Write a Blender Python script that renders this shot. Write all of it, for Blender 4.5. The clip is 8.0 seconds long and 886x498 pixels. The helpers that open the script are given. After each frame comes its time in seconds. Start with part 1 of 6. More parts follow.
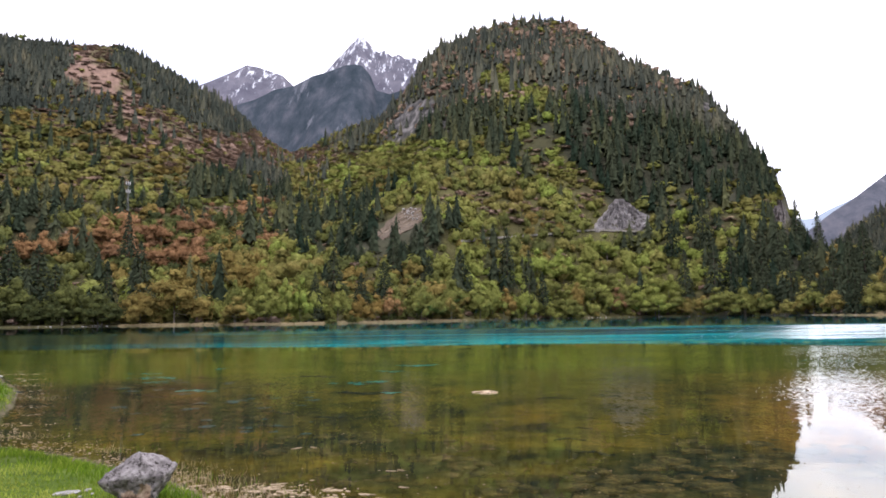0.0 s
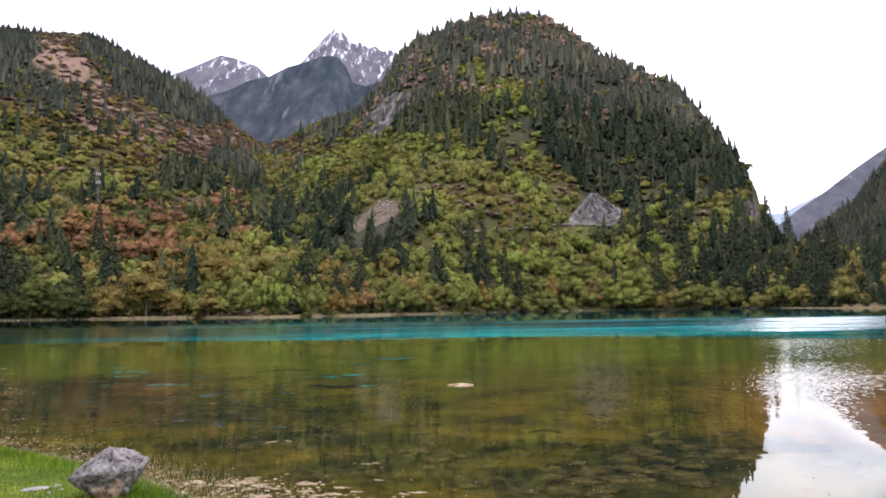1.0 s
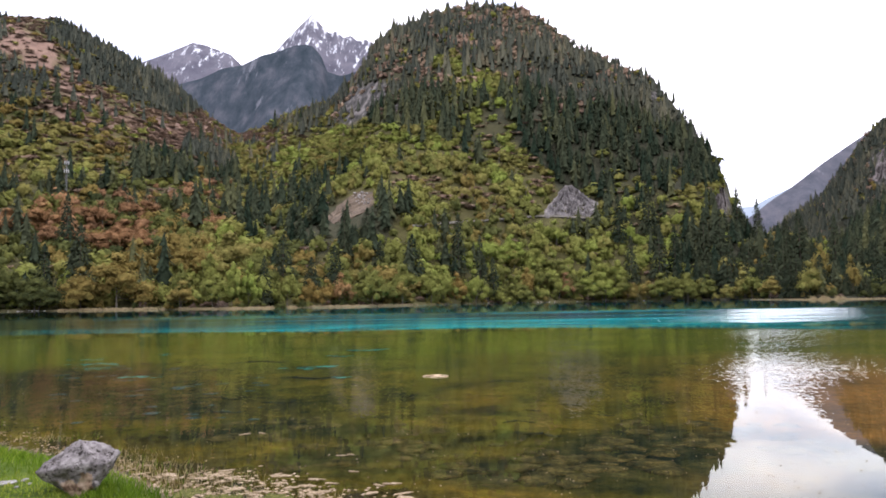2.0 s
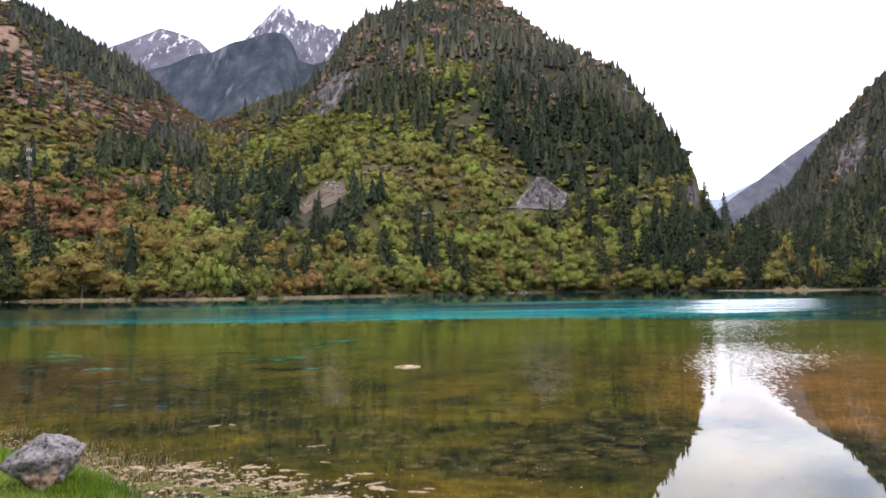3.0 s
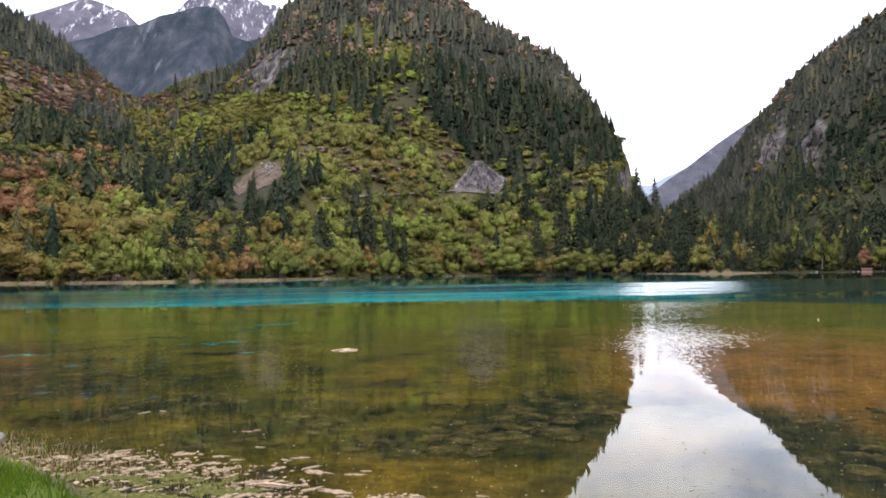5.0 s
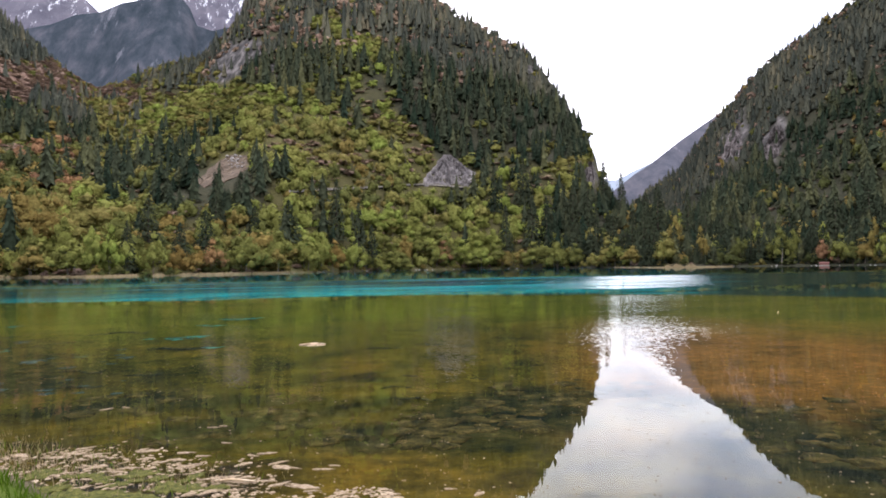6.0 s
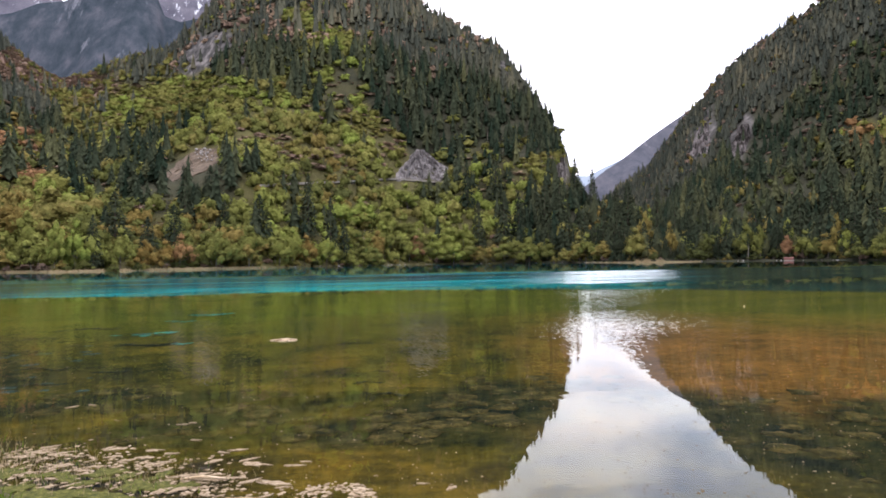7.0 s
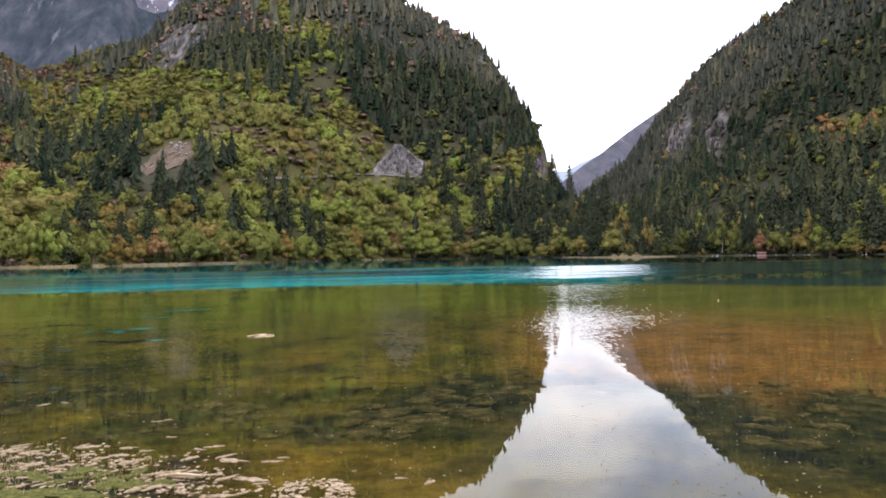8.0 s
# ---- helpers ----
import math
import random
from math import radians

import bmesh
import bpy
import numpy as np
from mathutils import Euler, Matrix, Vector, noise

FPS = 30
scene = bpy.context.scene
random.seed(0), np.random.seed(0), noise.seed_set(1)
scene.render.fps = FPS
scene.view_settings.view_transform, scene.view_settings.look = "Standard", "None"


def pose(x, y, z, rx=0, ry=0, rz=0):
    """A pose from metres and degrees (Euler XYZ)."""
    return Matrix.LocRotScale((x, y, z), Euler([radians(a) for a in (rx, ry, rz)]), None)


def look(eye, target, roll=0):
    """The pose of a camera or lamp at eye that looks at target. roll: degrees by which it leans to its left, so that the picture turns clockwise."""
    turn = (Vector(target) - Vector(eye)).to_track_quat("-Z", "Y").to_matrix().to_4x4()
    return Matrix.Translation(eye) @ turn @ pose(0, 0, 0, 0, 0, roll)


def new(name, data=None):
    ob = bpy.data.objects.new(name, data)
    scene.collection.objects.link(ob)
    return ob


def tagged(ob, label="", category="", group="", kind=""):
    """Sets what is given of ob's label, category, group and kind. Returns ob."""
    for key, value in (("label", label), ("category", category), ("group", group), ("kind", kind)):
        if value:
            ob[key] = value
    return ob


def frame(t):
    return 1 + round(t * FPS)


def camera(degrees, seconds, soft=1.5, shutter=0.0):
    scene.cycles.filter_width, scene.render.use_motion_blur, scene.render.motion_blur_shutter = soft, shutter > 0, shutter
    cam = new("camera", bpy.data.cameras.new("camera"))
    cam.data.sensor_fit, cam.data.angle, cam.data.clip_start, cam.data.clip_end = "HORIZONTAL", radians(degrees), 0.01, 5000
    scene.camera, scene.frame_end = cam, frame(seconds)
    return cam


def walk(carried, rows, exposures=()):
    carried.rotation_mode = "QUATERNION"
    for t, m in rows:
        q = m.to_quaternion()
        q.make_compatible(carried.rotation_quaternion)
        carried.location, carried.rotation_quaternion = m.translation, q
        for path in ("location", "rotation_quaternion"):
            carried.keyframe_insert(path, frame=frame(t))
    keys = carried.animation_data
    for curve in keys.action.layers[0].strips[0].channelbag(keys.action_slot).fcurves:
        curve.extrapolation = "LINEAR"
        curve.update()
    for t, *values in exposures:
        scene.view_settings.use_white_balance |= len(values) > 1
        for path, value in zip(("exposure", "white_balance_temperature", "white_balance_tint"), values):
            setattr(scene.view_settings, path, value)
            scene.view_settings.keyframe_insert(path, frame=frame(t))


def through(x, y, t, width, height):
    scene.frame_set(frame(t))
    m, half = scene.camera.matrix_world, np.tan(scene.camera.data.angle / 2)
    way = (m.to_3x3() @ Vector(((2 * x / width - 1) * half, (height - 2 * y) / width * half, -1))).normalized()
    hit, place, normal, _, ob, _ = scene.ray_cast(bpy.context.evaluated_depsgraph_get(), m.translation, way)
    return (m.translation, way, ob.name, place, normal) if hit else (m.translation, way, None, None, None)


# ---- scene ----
cam = camera(66.3, 8.0, soft=1.7)
EYE = 2.0
ROWS = [  # seconds, yaw, pitch, roll: a slow hand-held turn to the right on the spot
    (0.0, 0.0, 5.637, 0.821),
    (0.5, -0.994, 5.363, 0.829),
    (1.0, -2.03, 5.033, 0.833),
    (1.5, -3.056, 4.677, 0.821),
    (3.0, -6.424, 3.477, 0.787),
    (3.5, -7.745, 3.119, 0.767),
    (4.0, -9.031, 2.733, 0.766),
    (4.5, -10.294, 2.335, 0.758),
    (6.0, -14.287, 1.42, 0.758),
    (6.5, -15.447, 1.197, 0.773),
    (7.0, -16.603, 0.97, 0.746),
    (7.5, -17.49, 0.781, 0.774),
    (8.0, -18.444, 0.525, 0.791),
]
walk(cam, [(t, pose(0, 0, EYE, 90 + pitch, 0, yaw) @ pose(0, 0, 0, 0, 0, -roll)) for t, yaw, pitch, roll in ROWS])

# ---------------------------------------------------------------- sky and sun
SUN_AZ, SUN_EL = 60.0, 48.0
world = bpy.data.worlds.new("world")
scene.world = world
world.use_nodes = True
wn, wl = world.node_tree.nodes, world.node_tree.links
wn.clear()


def wnode(kind, **inputs):
    n = wn.new(kind)
    for k, v in inputs.items():
        n.inputs[k.replace("_", " ")].default_value = v
    return n


sky = wn.new("ShaderNodeTexSky")
sky.sky_type, sky.sun_disc = "NISHITA", False
sky.sun_elevation, sky.sun_rotation = radians(SUN_EL), radians(SUN_AZ)
sky.altitude, sky.dust_density = 2400, 1.5
sky_dim = wn.new("ShaderNodeMix")
sky_dim.data_type, sky_dim.blend_type = "RGBA", "MULTIPLY"
sky_dim.inputs[0].default_value = 1.0
sky_dim.inputs[7].default_value = (0.22, 0.22, 0.22, 1)
coord = wn.new("ShaderNodeTexCoord")
stretch = wn.new("ShaderNodeMapping")
stretch.inputs["Scale"].default_value = (1.0, 1.0, 2.2)
cloud_noise = wnode("ShaderNodeTexNoise", Scale=4.6, Detail=6.0, Roughness=0.55)
cover = wn.new("ShaderNodeValToRGB")
cover.color_ramp.elements[0].position, cover.color_ramp.elements[0].color = 0.34, (0.55, 0.55, 0.55, 1)
cover.color_ramp.elements[1].position, cover.color_ramp.elements[1].color = 0.50, (0.97, 0.97, 0.97, 1)
tone = wn.new("ShaderNodeValToRGB")
tone.color_ramp.elements[0].position, tone.color_ramp.elements[0].color = 0.38, (0.66, 0.68, 0.76, 1)
tone.color_ramp.elements[1].position, tone.color_ramp.elements[1].color = 0.62, (1.0, 1.0, 1.0, 1)
cloud_tone = wn.new("ShaderNodeMix")
cloud_tone.data_type, cloud_tone.blend_type = "RGBA", "MULTIPLY"
cloud_tone.inputs[0].default_value = 1.0
cloud_tone.inputs[6].default_value = (3.28, 3.16, 3.40, 1)
clouds = wn.new("ShaderNodeMix")
clouds.data_type = "RGBA"
wl.new(cloud_noise.outputs[0], tone.inputs[0])
wl.new(tone.outputs[0], cloud_tone.inputs[7])
wl.new(cloud_tone.outputs[2], clouds.inputs[7])
background = wnode("ShaderNodeBackground", Strength=1.0)
wout = wn.new("ShaderNodeOutputWorld")
wl.new(coord.outputs["Generated"], stretch.inputs["Vector"])
wl.new(stretch.outputs[0], cloud_noise.inputs["Vector"])
wl.new(cloud_noise.outputs[0], cover.inputs[0])
wl.new(sky.outputs[0], sky_dim.inputs[6])
wl.new(cover.outputs[0], clouds.inputs[0])
wl.new(sky_dim.outputs[2], clouds.inputs[6])
wl.new(clouds.outputs[2], background.inputs[0])
wl.new(background.outputs[0], wout.inputs[0])

sun = new("sun", bpy.data.lights.new("sun", "SUN"))
sun.data.energy, sun.data.angle, sun.data.color = 0.9, radians(14), (1.0, 0.95, 0.88)
sun_dir = Vector((math.sin(radians(SUN_AZ)) * math.cos(radians(SUN_EL)), math.cos(radians(SUN_AZ)) * math.cos(radians(SUN_EL)), math.sin(radians(SUN_EL))))
sun.matrix_world = look(sun_dir * 200, (0, 0, 0))


# ---------------------------------------------------------------- materials
class Mat:
    """A small builder for node materials."""

    def __init__(self, name, rough=0.9, spec=0.3):
        self.m = bpy.data.materials.new(name)
        self.m.use_nodes = True
        self.t = self.m.node_tree
        self.b = self.t.nodes["Principled BSDF"]
        self.b.inputs["Roughness"].default_value = rough
        self.b.inputs["Specular IOR Level"].default_value = spec
        self.pos = None

    def link(self, a, b):
        self.t.links.new(a, b)

    def geo(self, out="Position"):
        return self.t.nodes.new("ShaderNodeNewGeometry").outputs[out]

    def attr(self, name):
        n = self.t.nodes.new("ShaderNodeAttribute")
        n.attribute_name = name
        return n.outputs["Fac"]

    def rand(self):
        return self.t.nodes.new("ShaderNodeObjectInfo").outputs["Random"]

    def noise(self, scale, detail=4.0, rough=0.55, squash=(1, 1, 1), local=False, off=0.0):
        mp = self.t.nodes.new("ShaderNodeMapping")
        mp.inputs["Scale"].default_value = squash
        mp.inputs["Location"].default_value = (off, off, off)
        src = self.t.nodes.new("ShaderNodeTexCoord").outputs["Object"] if local else self.geo()
        self.link(src, mp.inputs["Vector"])
        n = self.t.nodes.new("ShaderNodeTexNoise")
        n.inputs["Scale"].default_value, n.inputs["Detail"].default_value, n.inputs["Roughness"].default_value = scale, detail, rough
        self.link(mp.outputs[0], n.inputs["Vector"])
        return n.outputs[0]

    def ramp(self, fac, stops):
        n = self.t.nodes.new("ShaderNodeValToRGB")
        e = n.color_ramp.elements
        while len(e) < len(stops):
            e.new(0.5)
        for i, (p, c) in enumerate(stops):
            e[i].position = p
            e[i].color = (*c, 1) if isinstance(c, tuple) else (c, c, c, 1)
        self.link(fac, n.inputs[0])
        return n.outputs[0]

    def math(self, op, a, b):
        n = self.t.nodes.new("ShaderNodeMath")
        n.operation = op
        for i, v in enumerate((a, b)):
            if isinstance(v, (int, float)):
                n.inputs[i].default_value = v
            else:
                self.link(v, n.inputs[i])
        return n.outputs[0]

    def mix(self, fac, a, b, blend="MIX"):
        n = self.t.nodes.new("ShaderNodeMix")
        n.data_type, n.blend_type = "RGBA", blend
        for i, v in ((0, fac), (6, a), (7, b)):
            if isinstance(v, tuple):
                n.inputs[i].default_value = (*v, 1)
            elif isinstance(v, (int, float)):
                n.inputs[i].default_value = v
            else:
                self.link(v, n.inputs[i])
        return n.outputs[2]

    def bump(self, height, strength=0.5, dist=0.1):
        n = self.t.nodes.new("ShaderNodeBump")
        n.inputs["Strength"].default_value, n.inputs["Distance"].default_value = strength, dist
        self.link(height, n.inputs["Height"])
        self.link(n.outputs[0], self.b.inputs["Normal"])
        return n.outputs[0]

    def colour(self, c):
        if isinstance(c, tuple):
            self.b.inputs["Base Color"].default_value = (*c, 1)
        else:
            self.link(c, self.b.inputs["Base Color"])
        return self.m


def leaf_material(name, stops, through=0.25, crown=True, grain=1.0):
    """Foliage: tint runs from tree to tree, with fine variation and painted dark gaps in the crown and some light let
    through.
    With crown, leaf clumps are shaded by the rounded form of the crown that they make up."""
    k = Mat(name, 0.85, 0.03)
    base = k.ramp(k.attr("tint"), stops)
    # darker noise imitates shaded gaps between leaf clumps
    fine = k.ramp(k.noise(0.75, 5.0, 0.7), [(0.32, 1.08 - 0.44 * grain), (0.5, 1.08), (0.68, 1.08 + 0.4 * grain)])
    col = k.mix(1.0, base, fine, "MULTIPLY")
    k.colour(col)
    tr = k.t.nodes.new("ShaderNodeBsdfTranslucent")
    k.link(col, tr.inputs[0])
    if crown:
        form = k.t.nodes.new("ShaderNodeAttribute")
        form.attribute_name = "crown"
        turn = k.t.nodes.new("ShaderNodeVectorTransform")
        turn.vector_type, turn.convert_from, turn.convert_to = "NORMAL", "OBJECT", "WORLD"
        k.link(form.outputs["Vector"], turn.inputs[0])
        sprays = k.t.nodes.new("ShaderNodeTexNoise")
        sprays.inputs["Scale"].default_value, sprays.inputs["Detail"].default_value, sprays.inputs["Roughness"].default_value = 0.8, 3.0, 0.7
        k.link(k.geo(), sprays.inputs["Vector"])
        offset = k.t.nodes.new("ShaderNodeVectorMath")
        offset.operation = "MULTIPLY_ADD"
        offset.inputs[1].default_value, offset.inputs[2].default_value = (3.0 * grain,) * 3, (-1.5 * grain,) * 3
        k.link(sprays.outputs["Color"], offset.inputs[0])
        leafy = k.t.nodes.new("ShaderNodeVectorMath")
        k.link(turn.outputs[0], leafy.inputs[0])
        k.link(offset.outputs[0], leafy.inputs[1])
        facing = k.t.nodes.new("ShaderNodeVectorMath")
        facing.operation = "NORMALIZE"
        k.link(leafy.outputs[0], facing.inputs[0])
        k.link(facing.outputs[0], k.b.inputs["Normal"])
        k.link(facing.outputs[0], tr.inputs["Normal"])
    mx = k.t.nodes.new("ShaderNodeMixShader")
    mx.inputs[0].default_value = through
    k.link(k.b.outputs[0], mx.inputs[1])
    k.link(tr.outputs[0], mx.inputs[2])
    k.link(mx.outputs[0], k.t.nodes["Material Output"].inputs[0])
    return k.m


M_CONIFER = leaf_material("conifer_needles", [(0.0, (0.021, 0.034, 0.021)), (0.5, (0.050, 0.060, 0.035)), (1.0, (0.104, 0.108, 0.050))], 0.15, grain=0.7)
# upper-slope conifers: haze painted in by paler, greyer, low-contrast needles
M_HAZED_CONIFER = leaf_material("hazed_needles", [(0.0, (0.046, 0.054, 0.043)), (0.45, (0.082, 0.088, 0.066)), (0.75, (0.116, 0.115, 0.077)), (1.0, (0.160, 0.142, 0.090))], 0.2, grain=0.5)
M_GREEN = leaf_material("spring_leaves", [(0.0, (0.062, 0.075, 0.030)), (0.30, (0.131, 0.141, 0.044)), (0.65, (0.226, 0.234, 0.062)), (1.0, (0.284, 0.348, 0.076))], 0.35)
M_OLIVE = leaf_material("olive_leaves", [(0.0, (0.280, 0.168, 0.052)), (0.3, (0.254, 0.186, 0.058)), (0.6, (0.229, 0.205, 0.064)), (1.0, (0.268, 0.268, 0.073))], 0.35)
M_RUST = leaf_material("rust_leaves", [(0.0, (0.200, 0.116, 0.068)), (0.5, (0.285, 0.156, 0.076)), (1.0, (0.325, 0.198, 0.084))], 0.25)
M_BROWN = leaf_material("bare_brush", [(0.0, (0.200, 0.145, 0.112)), (0.5, (0.310, 0.212, 0.158)), (1.0, (0.370, 0.265, 0.182))], 0.3)


def make_bark():
    k = Mat("bark", 0.95, 0.1)
    k.colour(k.ramp(k.noise(6.0, 4.0, squash=(1, 1, 0.25)), [(0.3, (0.05, 0.04, 0.034)), (0.7, (0.15, 0.125, 0.10))]))
    k.bump(k.noise(9.0, 3.0, squash=(1, 1, 0.3)), 0.6, 0.05)
    return k.m


def make_pale_bark():
    k = Mat("pale_bark", 0.9, 0.1)
    k.colour(k.ramp(k.noise(5.0, 4.0, squash=(1, 1, 0.4)), [(0.3, (0.11, 0.095, 0.08)), (0.7, (0.30, 0.265, 0.225))]))
    return k.m


def make_ground():
    """Forest floor, with bare rock, scree and mown bank by the sheet's own masks."""
    k = Mat("ground_cover", 0.95, 0.1)
    duff = k.ramp(k.noise(0.12, 8.0, 0.7), [(0.30, (0.050, 0.046, 0.020)), (0.50, (0.085, 0.078, 0.031)), (0.70, (0.125, 0.116, 0.042))])
    rock = k.ramp(k.noise(0.16, 8.0, 0.72, squash=(0.9, 0.35, 0.3)), [(0.42, (0.030, 0.029, 0.028)), (0.51, (0.085, 0.080, 0.076)), (0.66, (0.25, 0.23, 0.22))])
    scree = k.ramp(k.noise(0.05, 7.0, 0.7), [(0.35, (0.140, 0.092, 0.072)), (0.52, (0.220, 0.143, 0.110)), (0.70, (0.27, 0.19, 0.14))])
    grass = k.ramp(k.noise(1.7, 6.0, 0.65), [(0.32, (0.065, 0.105, 0.014)), (0.52, (0.115, 0.175, 0.024)), (0.72, (0.19, 0.23, 0.045))])
    soil = k.ramp(k.noise(0.8, 7.0, 0.7), [(0.35, (0.10, 0.08, 0.05)), (0.65, (0.30, 0.25, 0.17))])
    # needle floor, darkened to paint in the shade under conifers
    litter_shade = k.ramp(k.noise(0.3, 6.0, 0.7), [(0.3, (0.030, 0.033, 0.021)), (0.7, (0.060, 0.058, 0.036))])
    c = k.mix(k.attr("litter_shade"), duff, litter_shade)
    c = k.mix(k.attr("scree"), c, scree)
    c = k.mix(k.attr("rock"), c, rock)
    c = k.mix(k.attr("grass"), c, grass)
    c = k.mix(k.attr("soil"), c, soil)
    k.bump(k.noise(0.35, 9.0, 0.75), 0.9, 1.2)
    return k.colour(c)


def make_bed():
    """Lake bed: algae and marl in the shallows, deep water's turquoise painted on the basin."""
    k = Mat("lake_bed", 0.9, 0.1)
    big = k.noise(0.2, 5.0, 0.6, squash=(0.9, 1.0, 1))
    patch = k.noise(0.85, 9.0, 0.70, squash=(0.9, 1.0, 1), off=7.0)
    algae = k.ramp(patch, [(0.38, (0.008, 0.011, 0.006)), (0.47, (0.056, 0.048, 0.006)), (0.60, (0.125, 0.090, 0.011)), (0.78, (0.215, 0.145, 0.030))])
    green = k.ramp(big, [(0.30, (0.45, 0.62, 0.5)), (0.55, (0.95, 0.95, 0.9)), (0.75, (1.35, 1.12, 0.8))])
    shallow = k.mix(1.0, algae, green, "MULTIPLY")
    rust = k.ramp(k.noise(0.9, 5.0, off=3.0), [(0.3, (0.100, 0.054, 0.013)), (0.5, (0.20, 0.098, 0.023)), (0.7, (0.29, 0.14, 0.034))])
    shallow = k.mix(k.attr("rust"), shallow, rust)
    mid = k.ramp(k.noise(0.2, 5.0, off=21.0, squash=(0.5, 1.6, 1)), [(0.3, (0.048, 0.082, 0.004)), (0.7, (0.130, 0.150, 0.008))])
    shallow = k.mix(k.attr("mid"), shallow, mid)
    weed_mirror = k.ramp(k.noise(1.5, 9.0, 0.72, squash=(0.9, 1.0, 1), off=31.0), [(0.42, (0.005, 0.009, 0.006)), (0.54, (0.032, 0.032, 0.010)), (0.72, (0.13, 0.10, 0.034))])
    shallow = k.mix(k.attr("weed_mirror"), shallow, weed_mirror)
    grit = k.ramp(k.noise(6.0, 6.0, 0.7, squash=(0.9, 1.0, 1), off=41.0), [(0.35, (0.62, 0.62, 0.62)), (0.65, (1.35, 1.3, 1.25))])
    shallow = k.mix(1.0, shallow, grit, "MULTIPLY")
    # tint that light takes in deep water, put into the bed colour
    teal = k.ramp(k.noise(0.05, 5.0, 0.6, squash=(0.35, 2.0, 1), off=11.0), [(0.36, (0.0, 0.018, 0.036)), (0.50, (0.0, 0.085, 0.120)), (0.62, (0.0, 0.38, 0.43))])
    rim = k.ramp(k.noise(0.25, 5.0, off=15.0, squash=(0.5, 1.2, 1)), [(0.3, (0.0, 0.060, 0.085)), (0.60, (0.0, 0.44, 0.48))])
    teal = k.mix(k.attr("basin"), rim, teal)
    # both sides darkened; in the east this paints in the trees' dark reflection
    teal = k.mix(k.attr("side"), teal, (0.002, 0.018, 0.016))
    k.bump(patch, 0.8, 0.15)
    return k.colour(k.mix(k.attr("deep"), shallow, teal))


def make_water():
    m = bpy.data.materials.new("lake_water")
    m.use_nodes = True
    t = m.node_tree
    t.nodes.clear()
    geo = t.nodes.new("ShaderNodeNewGeometry")
    glass = t.nodes.new("ShaderNodeBsdfGlass")
    glass.inputs["IOR"].default_value, glass.inputs["Roughness"].default_value = 1.30, 0.0
    glass.inputs["Color"].default_value = (0.97, 1.0, 0.97, 1)
    def mapped(squash, scale, detail=3.0, rough=0.5):
        mp = t.nodes.new("ShaderNodeMapping")
        mp.inputs["Scale"].default_value = squash
        n = t.nodes.new("ShaderNodeTexNoise")
        n.inputs["Scale"].default_value, n.inputs["Detail"].default_value, n.inputs["Roughness"].default_value = scale, detail, rough
        t.links.new(geo.outputs["Position"], mp.inputs[0])
        t.links.new(mp.outputs[0], n.inputs["Vector"])
        return n.outputs[0]

    def calc(op, a, b):
        n = t.nodes.new("ShaderNodeMath")
        n.operation, n.use_clamp = op, op == "MULTIPLY_ADD"
        for i, v in enumerate((a, b) if not isinstance(b, tuple) else (a, *b)):
            if isinstance(v, (int, float)):
                n.inputs[i].default_value = v
            else:
                t.links.new(v, n.inputs[i])
        return n.outputs[0]

    sep = t.nodes.new("ShaderNodeSeparateXYZ")
    t.links.new(geo.outputs["Position"], sep.inputs[0])
    def fade(value, lo, hi, a=0.0, b=1.0):
        n = t.nodes.new("ShaderNodeMapRange")
        n.interpolation_type = "SMOOTHSTEP"
        for key, v in (("From Min", lo), ("From Max", hi), ("To Min", a), ("To Max", b)):
            n.inputs[key].default_value = v
        t.links.new(value, n.inputs["Value"])
        return n.outputs[0]

    # a wind lane crosses the open water; fine ripples run nearer in and die out before the bank
    streaks = fade(mapped((0.3, 1.6, 1), 0.10, 2.0), 0.30, 0.62, 0.35, 1.0)
    inner = calc("MULTIPLY", fade(sep.outputs["Y"], 9.5, 17.0), fade(sep.outputs["Y"], 38.0, 44.0, 1.0, 0.06))
    east = fade(sep.outputs["X"], -14.0, 14.0, 0.75, 1.0)
    lane = calc("MULTIPLY", fade(sep.outputs["Y"], 44.0, 54.0), fade(sep.outputs["Y"], 92.0, 108.0, 1.0, 0.0))
    lane = calc("MULTIPLY", lane, fade(mapped((0.12, 1.6, 1), 0.35, 3.0), 0.34, 0.52, 0.3, 1.0))
    lane = calc("MULTIPLY", lane, fade(sep.outputs["X"], -28.0, 20.0, 0.28, 1.0))
    lane = calc("MULTIPLY", lane, fade(calc("SUBTRACT", sep.outputs["X"], calc("MULTIPLY", sep.outputs["Y"], 0.70)), -4.0, 5.0, 1.0, 0.45))
    wind = calc("MULTIPLY", calc("MULTIPLY", inner, streaks), east)
    prev = None
    for src, dist in ((mapped((0.4, 1.5, 1), 0.35), 0.003), (mapped((0.4, 1.3, 1), 1.6), 0.0008)):
        b = t.nodes.new("ShaderNodeBump")
        b.inputs["Distance"].default_value, b.inputs["Strength"].default_value = dist, 1.0
        t.links.new(src, b.inputs["Height"])
        if prev:
            t.links.new(prev.outputs[0], b.inputs["Normal"])
        prev = b

    def ripples(before, squash, scale, amount, heading, base=0.0):
        """Adds the slopes of short wind-driven waves, whose steep faces look one way, to a normal."""
        mp = t.nodes.new("ShaderNodeMapping")
        mp.inputs["Scale"].default_value = squash
        n = t.nodes.new("ShaderNodeTexNoise")
        n.inputs["Scale"].default_value, n.inputs["Detail"].default_value, n.inputs["Roughness"].default_value = scale, 2.0, 0.55
        t.links.new(geo.outputs["Position"], mp.inputs[0])
